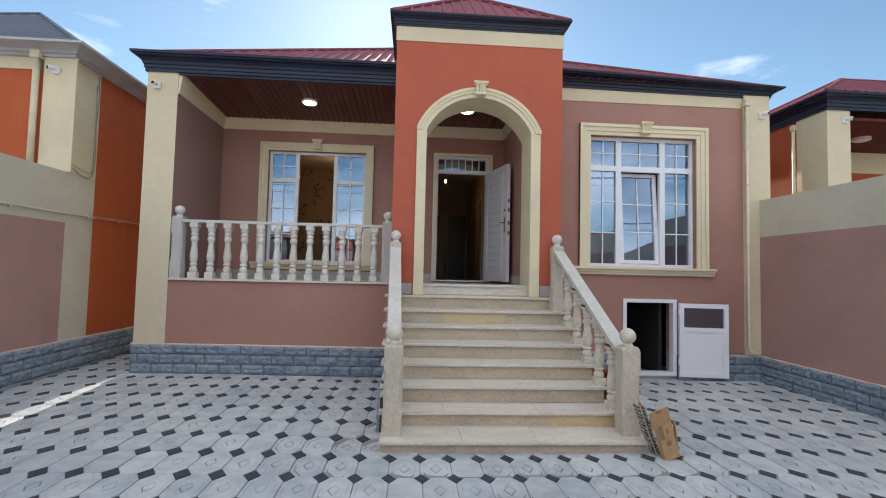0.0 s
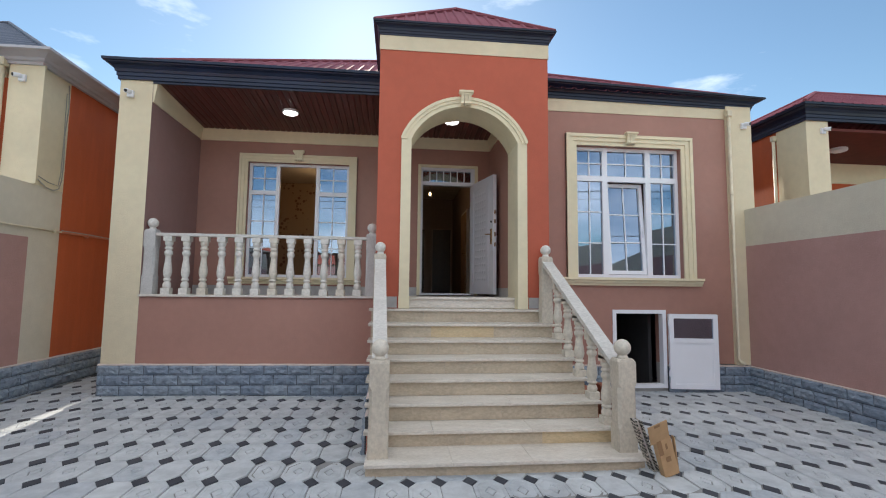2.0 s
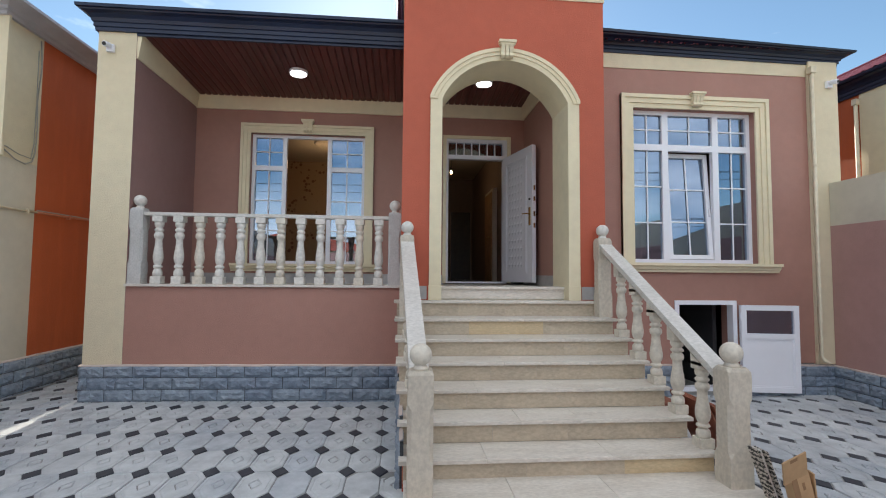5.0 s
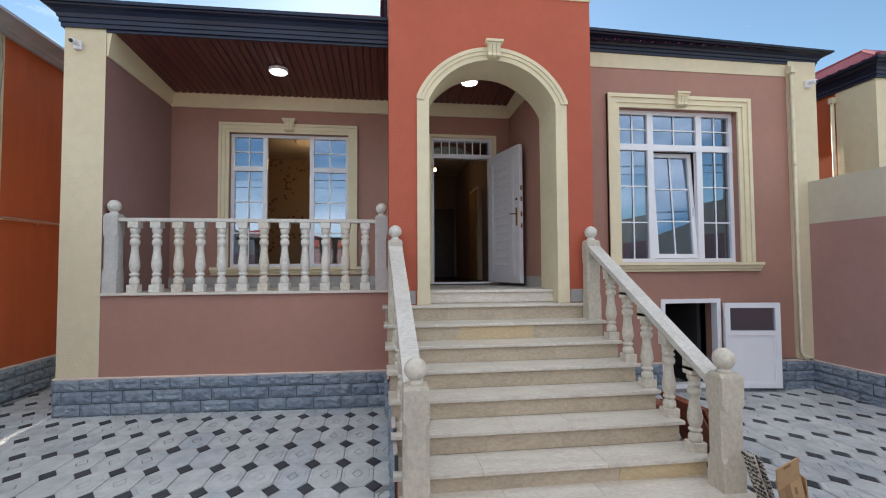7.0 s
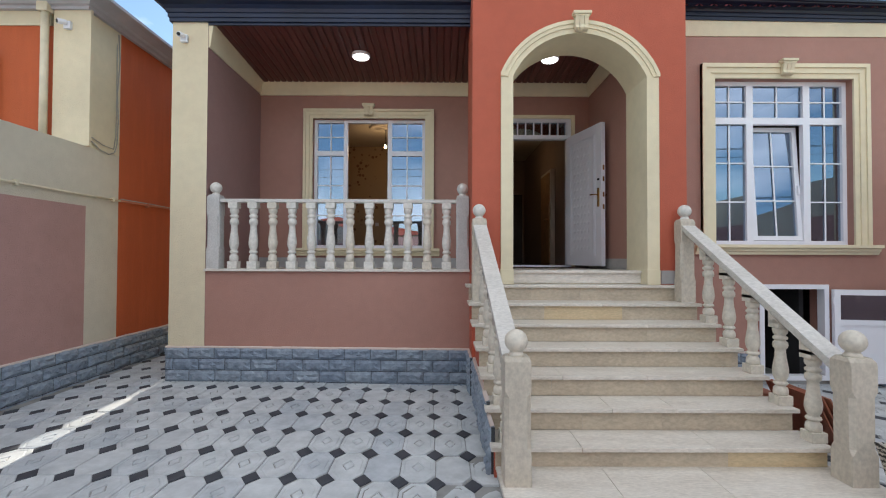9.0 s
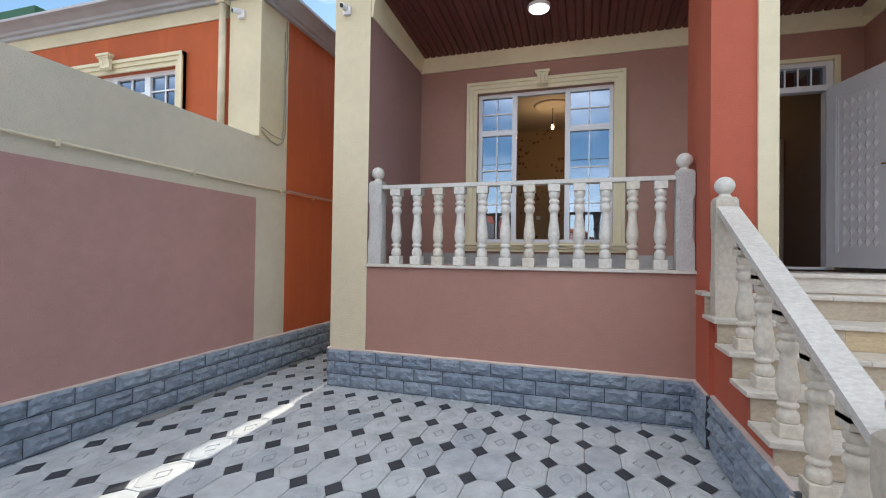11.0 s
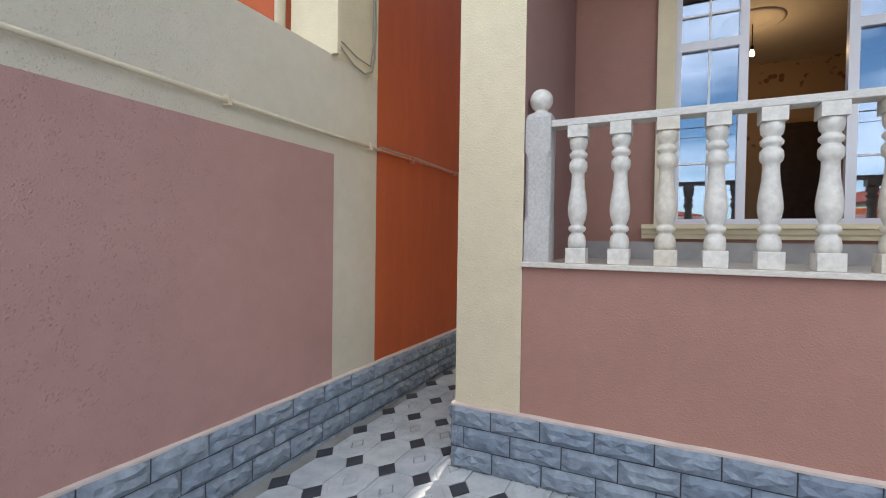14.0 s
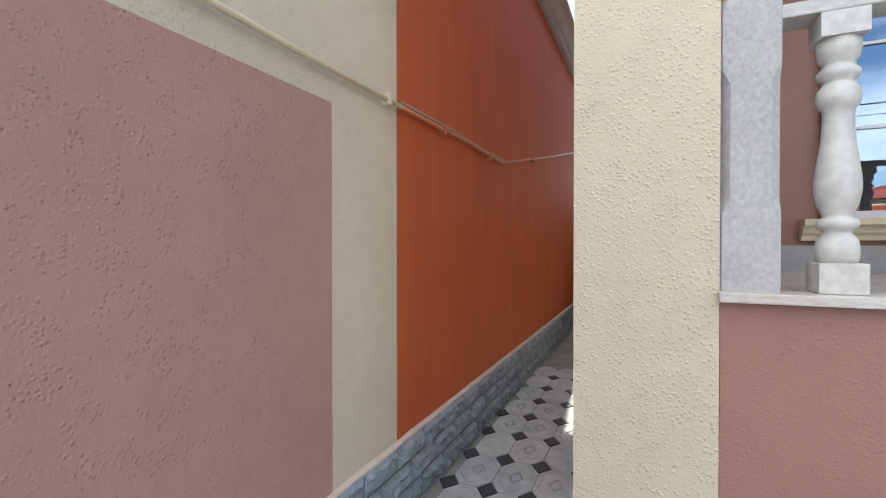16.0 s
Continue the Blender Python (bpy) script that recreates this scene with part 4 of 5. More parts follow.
def bulb(x, y, z, ztop, power):
    b = base("bare_bulb", (x, y, z), "lit bare bulb hanging on a dark cable", "lamp", "bare bulbs")
    part("cable", tube([(0, 0, 0.07), (0, 0, ztop - z)], 0.006), BLACK, b)
    part("socket", lathe([(0.018, 0.03), (0.02, 0.05), (0.018, 0.08), (0.008, 0.09)], 12), BLACK, b)
    part("glass", lathe([(0.004, -0.055), (0.02, -0.05), (0.03, -0.025), (0.028, 0.0), (0.016, 0.028), (0.014, 0.035)], 16), BULB, b, smooth=True)
    ld = bpy.data.lights.new("bulb_light", "POINT")
    ld.energy, ld.color, ld.shadow_soft_size = power, (1.0, 0.68, 0.38), 0.06
    lo = new("bulb_light", ld)
    lo.location = (x, y, z - 0.13)


bulb(-1.957, 11.55, 4.09, 4.46, 3.6)
bulb(0.80, 11.96, 4.04, 4.5, 0.8)
structure("wall_bay", B((2.3, 2.4, YR + 0.3, 12, 1.45, 4.5), (5.5, 5.6, YR + 0.3, 12, 1.45, 4.5), (2.3, 5.6, 12, 12.1, 1.45, 4.5)), ROOM, "brown walls of the right-hand room")
structure("ceiling_bay", B((2.3, 5.6, YR + 0.3, 12.1, 4.5, 4.6)), ROOM_C, "pale ceiling of the right-hand room", "ceiling")
structure("floor_bay", B((2.3, 5.6, YR + 0.3, 12.1, 1.51, 1.6)), WOODDOOR, "dark floor of the right-hand room", "floor")


def porch_lamp(x, y):
    b = base("ceiling_light", (x, y, CEIL + 0.039), "round white surface-mounted porch light, switched on", "ceiling light", "ceiling lights")
    part("housing", lathe([(0.135, 0), (0.135, -0.035), (0.122, -0.04)], 32), PVC, b)
    part("diffuser", lathe([(0.12, -0.036), (0.115, -0.05), (0.08, -0.058), (0.004, -0.06)], 32), LAMP, b, smooth=True)


porch_lamp(-1.896, 8.09)
porch_lamp(0.912, 8.16)


# ---- side fences and neighbours ----
fl = structure("wall_fence_left", B((FL - 0.2, FL, -5.0, 7.90, 0.40, 3.03)), CREAM_L, "grey-cream plastered boundary wall")
structure("wall_fence_left_panel", B((FL - 0.01, FL + 0.004, -5.0, 7.30, 0.40, 2.255)), MAUVE_L, "mauve painted panel of the boundary wall")
structure("wall_fence_left_base", B((FL - 0.2, FL - 0.01, -5.0, 17.5, -0.3, 0.398)), CONC, "bare base of the boundary wall")
structure("wall_fence_right", B((FR, FR + 0.2, -5.0, YR - 0.055, 0.33, 2.966)), CREAM_L, "grey-cream plastered boundary wall")
structure("wall_fence_right_panel", B((FR - 0.004, FR + 0.01, -5.0, YR - 0.056, 0.33, 2.345)), MAUVE_L, "mauve painted panel of the boundary wall")
structure("wall_fence_right_base", B((FR + 0.01, FR + 0.2, -5.0, YR - 0.055, -0.3, 0.329)), CONC, "bare base of the boundary wall")
structure("wall_alley_end", B((FL, XL, 17.3, 17.5, -0.3, 2.6)), CREAM_L, "plain wall closing the side passage")

nb = base("neighbour_house_left", (FL, 7.28, 0), "orange plastered neighbouring house with cream corner and grey cornice", "house")


def np_(name, bm, mat, label="", smooth=False, at=nb):
    ob = part(name, bm, mat, None, label, smooth)
    ob.parent = at
    ob.matrix_parent_inverse = Matrix.Translation(at.location).inverted()
    return ob


np_("side_wall", B((FL - 0.25, FL - 0.002, 7.90, 17.5, 0.40, 4.80)), ORANGE_N)
np_("corner_pilaster", B((-5.72, FL + 0.06, 7.26, 7.30, 3.03, 4.80), (-5.72, FL + 0.002, 7.30, 7.90, 3.03, 4.80)), CREAM)
NW = (-9.0, -6.62, 2.3, 4.07)
for bx in ((NW[1], -5.72, 7.30, 7.6, 0, 4.60), (-12.0, NW[0], 7.30, 7.6, 0, 4.60), (NW[0], NW[1], 7.30, 7.6, NW[3], 4.60), (NW[0], NW[1], 7.30, 7.6, 0, NW[2])):
    np_("front_wall", B(bx), ORANGE_N)
np_("front_band", B((-12.0, -5.78, 7.28, 7.6, 4.60, 4.80)), CREAM)
bm = bmesh.new()
for ww, d in ((0.16, 0.03), (0.10, 0.055), (0.045, 0.08)):
    B((NW[0] - 0.16, NW[1] + 0.16, 7.30 - d, 7.30, NW[3] + 0.16 - ww, NW[3] + 0.16), (NW[1] + 0.16 - ww, NW[1] + 0.16, 7.30 - d + 0.001, 7.30, NW[2], NW[3] + 0.155), bm=bm)
np_("window_trim", bm, TRIM)
wn_ = np_("window", ring(NW[0], NW[1], NW[2], NW[3], 0.06, 7.38, 7.45), PVC)
bm = bmesh.new()
for i in range(1, 4):
    x = NW[1] - 0.62 * i
    B((x - 0.05, x + 0.05, 7.385, 7.445, NW[2] + 0.06, NW[3] - 0.06), bm=bm)
for i in range(4):
    x = NW[1] - 0.62 * i - 0.31
    B((x - 0.01, x + 0.01, 7.40, 7.42, NW[2] + 0.06, NW[3] - 0.06), bm=bm)
for z in (3.80, 3.56, 3.3, 3.0):
    B((NW[0] + 0.06, NW[1] - 0.06, 7.401, 7.419, z - 0.01, z + 0.01), bm=bm)
np_("glazing_bars", bm, PVC)
gp = np_("pane", B((NW[0] + 0.05, NW[1] - 0.05, 7.425, 7.43, NW[2] + 0.05, NW[3] - 0.05)), GLASS)
gp.visible_shadow = False
np_("dark_room", B((NW[0] - 0.1, NW[1] + 0.1, 9.0, 9.1, 2, 4.5), (NW[0] - 0.1, NW[1] + 0.1, 7.6, 9.1, 4.5, 4.6)), ROOM)
keystone(-7.79, 7.22, 4.09, 0.2, 0.22)


def neighbour_cornice(path, z0, mat, name, label, k=1.0):
    prof = [(-0.05, z0), (0.05 * k, z0), (0.06 * k, z0 + 0.035), (0.10 * k, z0 + 0.045), (0.12 * k, z0 + 0.075), (0.22 * k, z0 + 0.11), (0.30 * k, z0 + 0.118), (0.30 * k, z0 + 0.155), (-0.05, z0 + 0.155)]
    return cornice(path, prof, mat, name, label)


neighbour_cornice([(-12.0, 7.28), (FL, 7.28), (FL, 17.5)], 4.79, GREYMET, "trim_neighbour_cornice", "pale grey moulded eaves cornice of the neighbour", 1.05)
sheet_roof([(-12.3, 7.05, 4.915), (FL + 0.24, 7.05, 4.915), (FL + 0.24, 17.8, 4.915), (-12.3, 17.8, 4.915)], [(-8.5, 10.6, 7.2), (-8.5, 14.2, 7.2)], "roof_neighbour_left", "slate-grey profiled sheet roof of the neighbouring house", ROOF_G)
thing("green_house", B((-24, -17.4, 12, 20, -0.3, 9.0)), GREEN, "dark green plastered house further along the row", "house")

RX = 7.10
nr = base("neighbour_house_right", (RX, 7.4, 0), "orange and cream neighbouring house with a maroon roof and porch", "house")
np_("side_wall", B((RX, RX + 0.3, 8.0, 11.8, 0, 4.66)), ORANGE_N, at=nr)
np_("corner_pilaster", B((RX - 0.01, RX + 0.42, 7.36, 8.0, 0, 4.66), bevel=0.006), CREAM, at=nr)
np_("porch_wall", B((RX + 0.42, RX + 9, 9.3, 9.5, 0, 4.0), (RX + 0.3, RX + 9, 11.6, 11.8, 0, 4.66)), ORANGE_N, at=nr)
np_("porch_band", B((RX + 0.42, RX + 9, 9.27, 9.5, 4.0, 4.45)), TRIM, at=nr)
np_("porch_trim", B((RX + 0.9, RX + 2.9, 9.24, 9.3, 3.55, 3.75)), TRIM, at=nr)
np_("porch_ceiling", B((RX + 0.42, RX + 9, 7.4, 9.3, 4.45, 4.5)), MAROON, at=nr)
np_("porch_lamp", lathe([(0.15, 4.45), (0.15, 4.40), (0.10, 4.38)], 24, at=(RX + 1.6, 8.3, 0)), PVC, at=nr)
np_("far_wall", B((RX + 9, RX + 9.4, 7.36, 11.8, 0, 4.66)), CREAM, at=nr)
cornice([(RX, 11.8), (RX, 7.36), (RX + 9.5, 7.36)], eaves_profile(4.60), NAVY, "trim_neighbour_eaves", "dark navy metal eaves cornice of the neighbour")
sheet_roof([(RX - 0.17, 7.19, 4.87), (RX + 9.6, 7.19, 4.87), (RX + 9.6, 11.9, 4.87), (RX - 0.17, 11.9, 4.87)], [(RX + 2.4, 9.5, 6.15), (RX + 7.2, 9.5, 6.15)], "roof_neighbour_right", "maroon profiled sheet roof of the neighbouring house", ROOF, 0.19, "x")
dp = np_("drainpipe", tube([(RX - 0.05, 8.02, 4.45), (RX - 0.05, 8.02, 0.3)], 0.028), PIPEM, smooth=True, at=nr)
np_("drain_head", B((RX - 0.09, RX - 0.012, 7.98, 8.06, 4.43, 4.53), bevel=0.01), PIPEM, at=nr)

# ---- street side behind the walker: yard wall, gate and the houses opposite ----
structure("wall_street", B((FL - 0.2, -1.6, -5.2, -5.0, -0.3, 2.6), (2.2, FR + 0.2, -5.2, -5.0, -0.3, 2.6)), MAUVE_L, "mauve plastered street wall of the yard")
gate = base("yard_gate", (-1.6, -5.1, -0.05), "dark brown sheet-metal yard gate", "gate")
for i in range(2):
    part("gate_leaf", B((0.02 + i * 1.9, 1.88 + i * 1.9, -0.03, 0.03, 0.05, 2.5), bevel=0.006), WOODDOOR, gate)
op = base("house_opposite", (0, -16, 0), "orange plastered house across the street with a red roof", "house")
np_("wall", B((-16, -1.5, -22, -16, -0.3, 3.2), (4.0, 17, -22, -16, -0.3, 3.8)), ORANGE_N, at=op)
np_("band", B((-16, -1.5, -16.03, -15.99, 2.9, 3.2), (4.0, 17, -16.03, -15.99, 3.5, 3.8)), CREAM, at=op)
TERRA_R = plain("red_roof_metal", (0.42, 0.09, 0.05), 0.5, 0, 0.12, 1.2)
for a, b, z in ((-16.4, -1.1, 3.2), (3.6, 17.4, 3.8)):
    m_ = (a + b) / 2
    sheet_roof([(a, -22.4, z), (b, -22.4, z), (b, -15.6, z), (a, -15.6, z)], [(m_, -19.5, z + 1.5), (m_, -18.5, z + 1.5)], "roof_opposite", "red profiled sheet roof across the street", TERRA_R, 0.4)
pole = base("street_pole", (-10.6, -8.0, 0), "grey concrete utility pole with cables across the street", "utility pole")
part("mast", lathe([(0.13, -0.3), (0.09, 7.6)], 12), CONC, pole)
part("crossarm", B((-0.7, 0.7, -0.05, 0.05, 7.0, 7.1)), CONC, pole)
for i, (xo, zo) in enumerate(((-0.6, 7.1), (0.0, 6.7), (0.6, 7.1))):
    pts = [(xo + (k - 10) * 3.0, 0.0, zo - 0.7 + 0.7 * ((k - 10) / 10.0) ** 2) for k in range(21)]
    part("cable", tube(pts, 0.012), BLACK, pole)

# ---- fixtures ----
def bullet_camera(x, y, z, aim=1.0):
    c = base("security_camera", (x, y, z), "small white bullet security camera on the wall", "camera", "security cameras")
    part("mount", B((-0.045, 0.045, -0.045, 0.0, -0.05, 0.05), bevel=0.008), PVC, c)
    br = part("barrel", lathe([(0.028, 0.0), (0.034, 0.01), (0.034, 0.095), (0.028, 0.10)], 18), PVC, c, smooth=False)
    br.matrix_basis = Matrix.Translation((0, -0.045, 0.025)) @ Vector((0.35 * aim, -0.9, -0.2)).to_track_quat("Z", "Y").to_matrix().to_4x4()
    part("lens", lathe([(0.024, 0.099), (0.024, 0.106), (0.01, 0.107)], 16), BLACK, br)


bullet_camera(-4.06, YF, 4.45, -0.2)
bullet_camera(5.86, YR - 0.05, 4.42, 0.9)
bullet_camera(-5.52, 7.26, 4.58, -1.6)
bullet_camera(RX + 0.3, 7.37, 4.42, 1.6)

dr = base("drainpipe", (5.585, YR - 0.08, 0), "cream painted rainwater downpipe on the corner pilaster", "drainpipe")
part("pipe", tube([(0, 0, 4.58), (0, 0, 0.50), (0.02, -0.03, 0.44), (0.05, -0.09, 0.41)], 0.026, seg=14), PIPEM, dr, smooth=True)
part("hopper", B((-0.045, 0.045, -0.045, 0.045, 4.57, 4.67), bevel=0.012), PIPEM, dr)
# black disc on the closed pipe end stands for the shade in its mouth
part("outlet_shade", lathe([(0.026, 0.0), (0.026, 0.004)], 12, at=(0.052, -0.093, 0.394)), BLACK, dr)
for z in (1.4, 3.2):
    part("bracket", lathe([(0.031, z), (0.031, z + 0.025)], 14), PIPEM, dr)
nd = base("drainpipe", (-5.80, 7.22, 0), "cream painted rainwater downpipe of the neighbour", "drainpipe")
part("pipe", tube([(0, 0, 4.80), (0, 0, 2.9)], 0.045, seg=14), PIPEM, nd, smooth=True)
part("hopper", B((-0.07, 0.07, -0.06, 0.06, 4.74, 4.88), bevel=0.012), PIPEM, nd)

gp_ = base("wall_pipe", (FL + 0.03, 0, 2.4), "thin painted gas pipe with clips along the boundary wall", "pipe")
part("pipe", tube([(0, -5.0, 0.04), (0, 2.0, 0.01), (0, 5.0, 0.0), (0, 7.0, -0.008), (0, 7.90, -0.005)], 0.014), PIPEM, gp_, smooth=True)
part("pipe", tube([(0, 7.90, -0.005), (0, 9.0, 0.01), (0, 9.9, 0.0), (0.0, 10.0, 0.02), (0, 12.4, 0.50), (0, 15.2, 1.08)], 0.014), PIPEO, gp_, "orange painted pipe run", smooth=True)
for y in (-2, 0.6, 3.2, 5.0, 6.3, 7.75, 8.5, 9.5, 11.2):
    part("clip", B((-0.03, 0.02, y - 0.015, y + 0.015, -0.035 + max(0, y - 10) * 0.207, 0.03 + max(0, y - 10) * 0.207), bevel=0.004), PIPEM if y < 7.9 else PIPEO, gp_)
part("second_cable", tube([(0.004, 7.9, 0.02), (0.006, 8.6, 0.028), (0.004, 9.4, 0.018), (0.004, 10.0, 0.03)], 0.008), WIRE, gp_)
cb = base("hanging_cable", (FL + 0.01, 7.84, 3.0), "loose grey cable looping down the neighbour's corner", "cable")
part("cable", tube([(0, 0.0, 1.75), (0.01, 0.02, 1.4), (0.0, -0.01, 0.9), (0.012, 0.0, 0.5), (0.01, -0.01, 0.2), (0.012, -0.06, 0.06), (0.015, -0.17, 0.005), (0.012, -0.32, 0.03), (0.01, -0.46, 0.10), (0.0, -0.53, 0.15)], 0.008), WIRE, cb, smooth=True)
part("cable", tube([(0.0, -0.03, 1.6), (0.01, -0.035, 0.9), (0.01, -0.04, 0.3), (0.012, -0.08, 0.10), (0.012, -0.28, 0.11), (0.006, -0.45, 0.16), (0.0, -0.54, 0.17)], 0.006), WIRE, cb, smooth=True)
vw = structure("window_3", B((FL - 0.02, FL + 0.006, 14.75, 15.25, 3.5, 4.2)), BLACK, "small dark side window of the neighbour", "window")

# ---- things left beside the stairs ----
cx, cy = 2.47, 4.26
box_ = base("cardboard_box", (cx, cy, g(cx, cy)), "opened brown cardboard carton leaning by the stairs", "cardboard box")
lean = pose(0, 0, 0.012, 0, -15, 6)
for name, bm, m in (
        ("body", B((-0.075, 0.075, -0.035, 0.035, 0, 0.34), bevel=0.006), lean),
        ("flap", B((-0.10, 0.10, -0.005, 0.005, 0, 0.18), bevel=0.002), lean @ pose(-0.035, -0.03, 0.325, 14, -4, 0)),
        ("flap", B((-0.005, 0.005, -0.03, 0.03, 0, 0.30), bevel=0.002), lean @ pose(0.082, 0.0, 0.02, 0, 7, -18))):
    part(name, bm, CARD, box_).matrix_basis = m
# the carton is solid; a dark strip paints the shade of its open side
part("shade_strip", B((-0.075, -0.03, -0.037, -0.0352, 0.20, 0.335)), CARD_D, box_, "dark strip painted as the shaded opening of the carton").matrix_basis = lean
for x, z, w, h in ((0.0, 0.13, 0.05, 0.045), (0.01, 0.24, 0.02, 0.05)):
    part("print", B((x - w / 2, x + w / 2, -0.0375, -0.0355, z, z + h)), CARD_D, box_).matrix_basis = lean
part("print", B((-0.04, 0.02, -0.007, -0.0052, 0.15, 0.175)), CARD_D, box_).matrix_basis = lean @ pose(-0.035, -0.03, 0.325, 14, -4, 0)
mx_, my_ = 2.394, 4.388
mt = base("packing_sheet", (mx_, my_, g(mx_, my_)), "black and white zigzag packing sheets leaning on the stairs", "packing sheet")
for i, (dx, mat) in enumerate(((0.0, ZIGZAG), (-0.045, ZIGZAG), (-0.022, RAIL))):
    bm = bmesh.new()
    rows = []
    for k in range(9):
        t = k / 8
        xs = 0.03 - 0.17 * t ** 0.9 + dx
        rows.append([bm.verts.new((xs + o, yv, 0.46 * t + 0.004)) for o, yv in ((0.0, -0.06 + 0.015 * i), (0.0, 0.06), (-0.012, 0.06), (-0.012, -0.06 + 0.015 * i))])
    for a, b in zip(rows, rows[1:]):
        for e in range(4):
            bm.faces.new((a[e], a[(e + 1) % 4], b[(e + 1) % 4], b[e]))
    bm.faces.new(rows[0])
    bm.faces.new(rows[-1])
    part("sheet", bm, mat, mt)
for i in range(3):
    tl = thing("leaning_tile", B((0, 0.014, -0.3, 0.3, 0, 0.55), bevel=0.003), TERRA, "terracotta floor tile leaning on the stairs' side", "tile", "leaning tiles")
    tl.matrix_basis = pose(2.66 + i * 0.035, 5.50 - i * 0.03, g(2.66, 5.5), 0, -26, 0)
pb = thing("terracotta_block", B((-0.1, 0.1, -0.3, 0.3, 0, 0.36), bevel=0.006), TERRA, "terracotta coloured box beside the stairs", "box")
pb.location = (2.42, 6.05, g(2.42, 6.05))

# ---- stone plinth blocks ----
BLW, BLH, BLD = 0.335, 0.147, 0.055
rock = []
for s in range(6):
    rg = random.Random(20 + s)
    bm = bmesh.new()
    nx, nz = 7, 4
    grid = []
    for j in range(nz + 1):
        row = []
        for i in range(nx + 1):
            u, w = i / nx, j / nz
            edge = min(u, 1 - u) * nx * min(w, 1 - w) * nz
            d = 0.0 if edge == 0 else rg.uniform(0.012, 0.038)
            jx = 0 if i in (0, nx) else rg.uniform(-0.012, 0.012)
            jz = 0 if j in (0, nz) else rg.uniform(-0.008, 0.008)
            row.append(bm.verts.new((u * (BLW - 0.008) + 0.004 + jx, -d - 0.022, w * (BLH - 0.007) + 0.0035 + jz)))
        grid.append(row)
    for j in range(nz):
        for i in range(nx):
            q = (grid[j][i], grid[j][i + 1], grid[j + 1][i + 1], grid[j + 1][i])
            if rg.random() < 0.5:
                bm.faces.new((q[0], q[1], q[2]))
                bm.faces.new((q[0], q[2], q[3]))
            else:
                bm.faces.new((q[0], q[1], q[3]))
                bm.faces.new((q[1], q[2], q[3]))
    rim = [grid[0][i] for i in range(nx + 1)] + [grid[j][nx] for j in range(1, nz + 1)] + [grid[nz][i] for i in range(nx - 1, -1, -1)] + [grid[j][0] for j in range(nz - 1, 0, -1)]
    back = [bm.verts.new((v.co.x, 0.01, v.co.z)) for v in rim]
    for i in range(len(rim)):
        k = (i + 1) % len(rim)
        bm.faces.new((rim[i], rim[k], back[k], back[i]))
    rock.append(finish("brick", bm, STONE))


def plinth(p0, p1, t0, t1, name, skip=None):
    """Three broken courses of rock-faced blocks along a wall foot from p0 to p1, seen from the right of that run; t: top heights."""
    a, b = Vector(p0), Vector(p1)
    d = (b - a)
    ln = d.length
    d.normalize()
    ang = math.degrees(math.atan2(d.y, d.x))
    nrm = Vector((d.y, -d.x))
    bm = bmesh.new()
    vs = [bm.verts.new(q) for q in ((a.x + nrm.x * 0.018, a.y + nrm.y * 0.018, -0.3), (b.x + nrm.x * 0.018, b.y + nrm.y * 0.018, -0.3), (b.x + nrm.x * 0.018, b.y + nrm.y * 0.018, t1 - 0.004), (a.x + nrm.x * 0.018, a.y + nrm.y * 0.018, t0 - 0.004),
                                  (a.x - nrm.x * 0.01, a.y - nrm.y * 0.01, -0.3), (b.x - nrm.x * 0.01, b.y - nrm.y * 0.01, -0.3), (b.x - nrm.x * 0.01, b.y - nrm.y * 0.01, t1 - 0.004), (a.x - nrm.x * 0.01, a.y - nrm.y * 0.01, t0 - 0.004))]
    for q in ((0, 1, 2, 3), (4, 5, 6, 7), (3, 2, 6, 7), (0, 1, 5, 4), (0, 3, 7, 4), (1, 2, 6, 5)):
        bm.faces.new([vs[i] for i in q])
    host = structure(name, bm, JOINT, "grey-blue rock-faced stone cladding along the wall foot", "plinth")
    rg = random.Random(int(ln * 1000))
    lip = bmesh.new()
    w = 0.0
    lv = []
    while w <= ln + 0.001:
        p = a + d * w
        t = t0 + (t1 - t0) * w / ln + rg.uniform(-0.002, 0.003)
        o = 0.026 + rg.uniform(-0.004, 0.006)
        lv.append([lip.verts.new((p.x + nrm.x * e, p.y + nrm.y * e, t + h)) for e, h in ((-0.004, 0.012), (o, 0.002), (o, -0.012), (-0.004, -0.012))])
        w += ln / max(1, round(ln / 0.12))
    for q0, q1 in zip(lv, lv[1:]):
        for i in range(4):
            lip.faces.new((q0[i], q0[(i + 1) % 4], q1[(i + 1) % 4], q1[i]))
    part("mortar_fillet", lip, LIP, host, "pale mortar fillet")
    for c in range(4):
        s = -(0.5 if c % 2 else 0.0) * BLW - rg.uniform(0, 0.08)
        while s < ln - 0.01:
            s0, s1 = max(s, 0.0), min(s + BLW, ln)
            if s1 - s0 > 0.03:
                ob = new("brick", rock[rg.randrange(6)])
                tz = t0 + (t1 - t0) * (s0 + s1) / 2 / ln - BLH * (c + 1)
                p = a + d * s0
                ob.matrix_basis = pose(p.x, p.y, tz, 0, 0, ang) @ Matrix.Diagonal(((s1 - s0) / BLW, 1, 1, 1))
                ob.parent = host
            s += BLW
    return host


plinth((XL - 0.02, YF), (TX0, YF), 0.445, 0.42, "plinth_parapet")
plinth((XL, 12.0), (XL, YF), 0.445, 0.445, "plinth_house_side")
plinth((TX1, YR), (HX0, YR), 0.39, 0.38, "plinth_front")
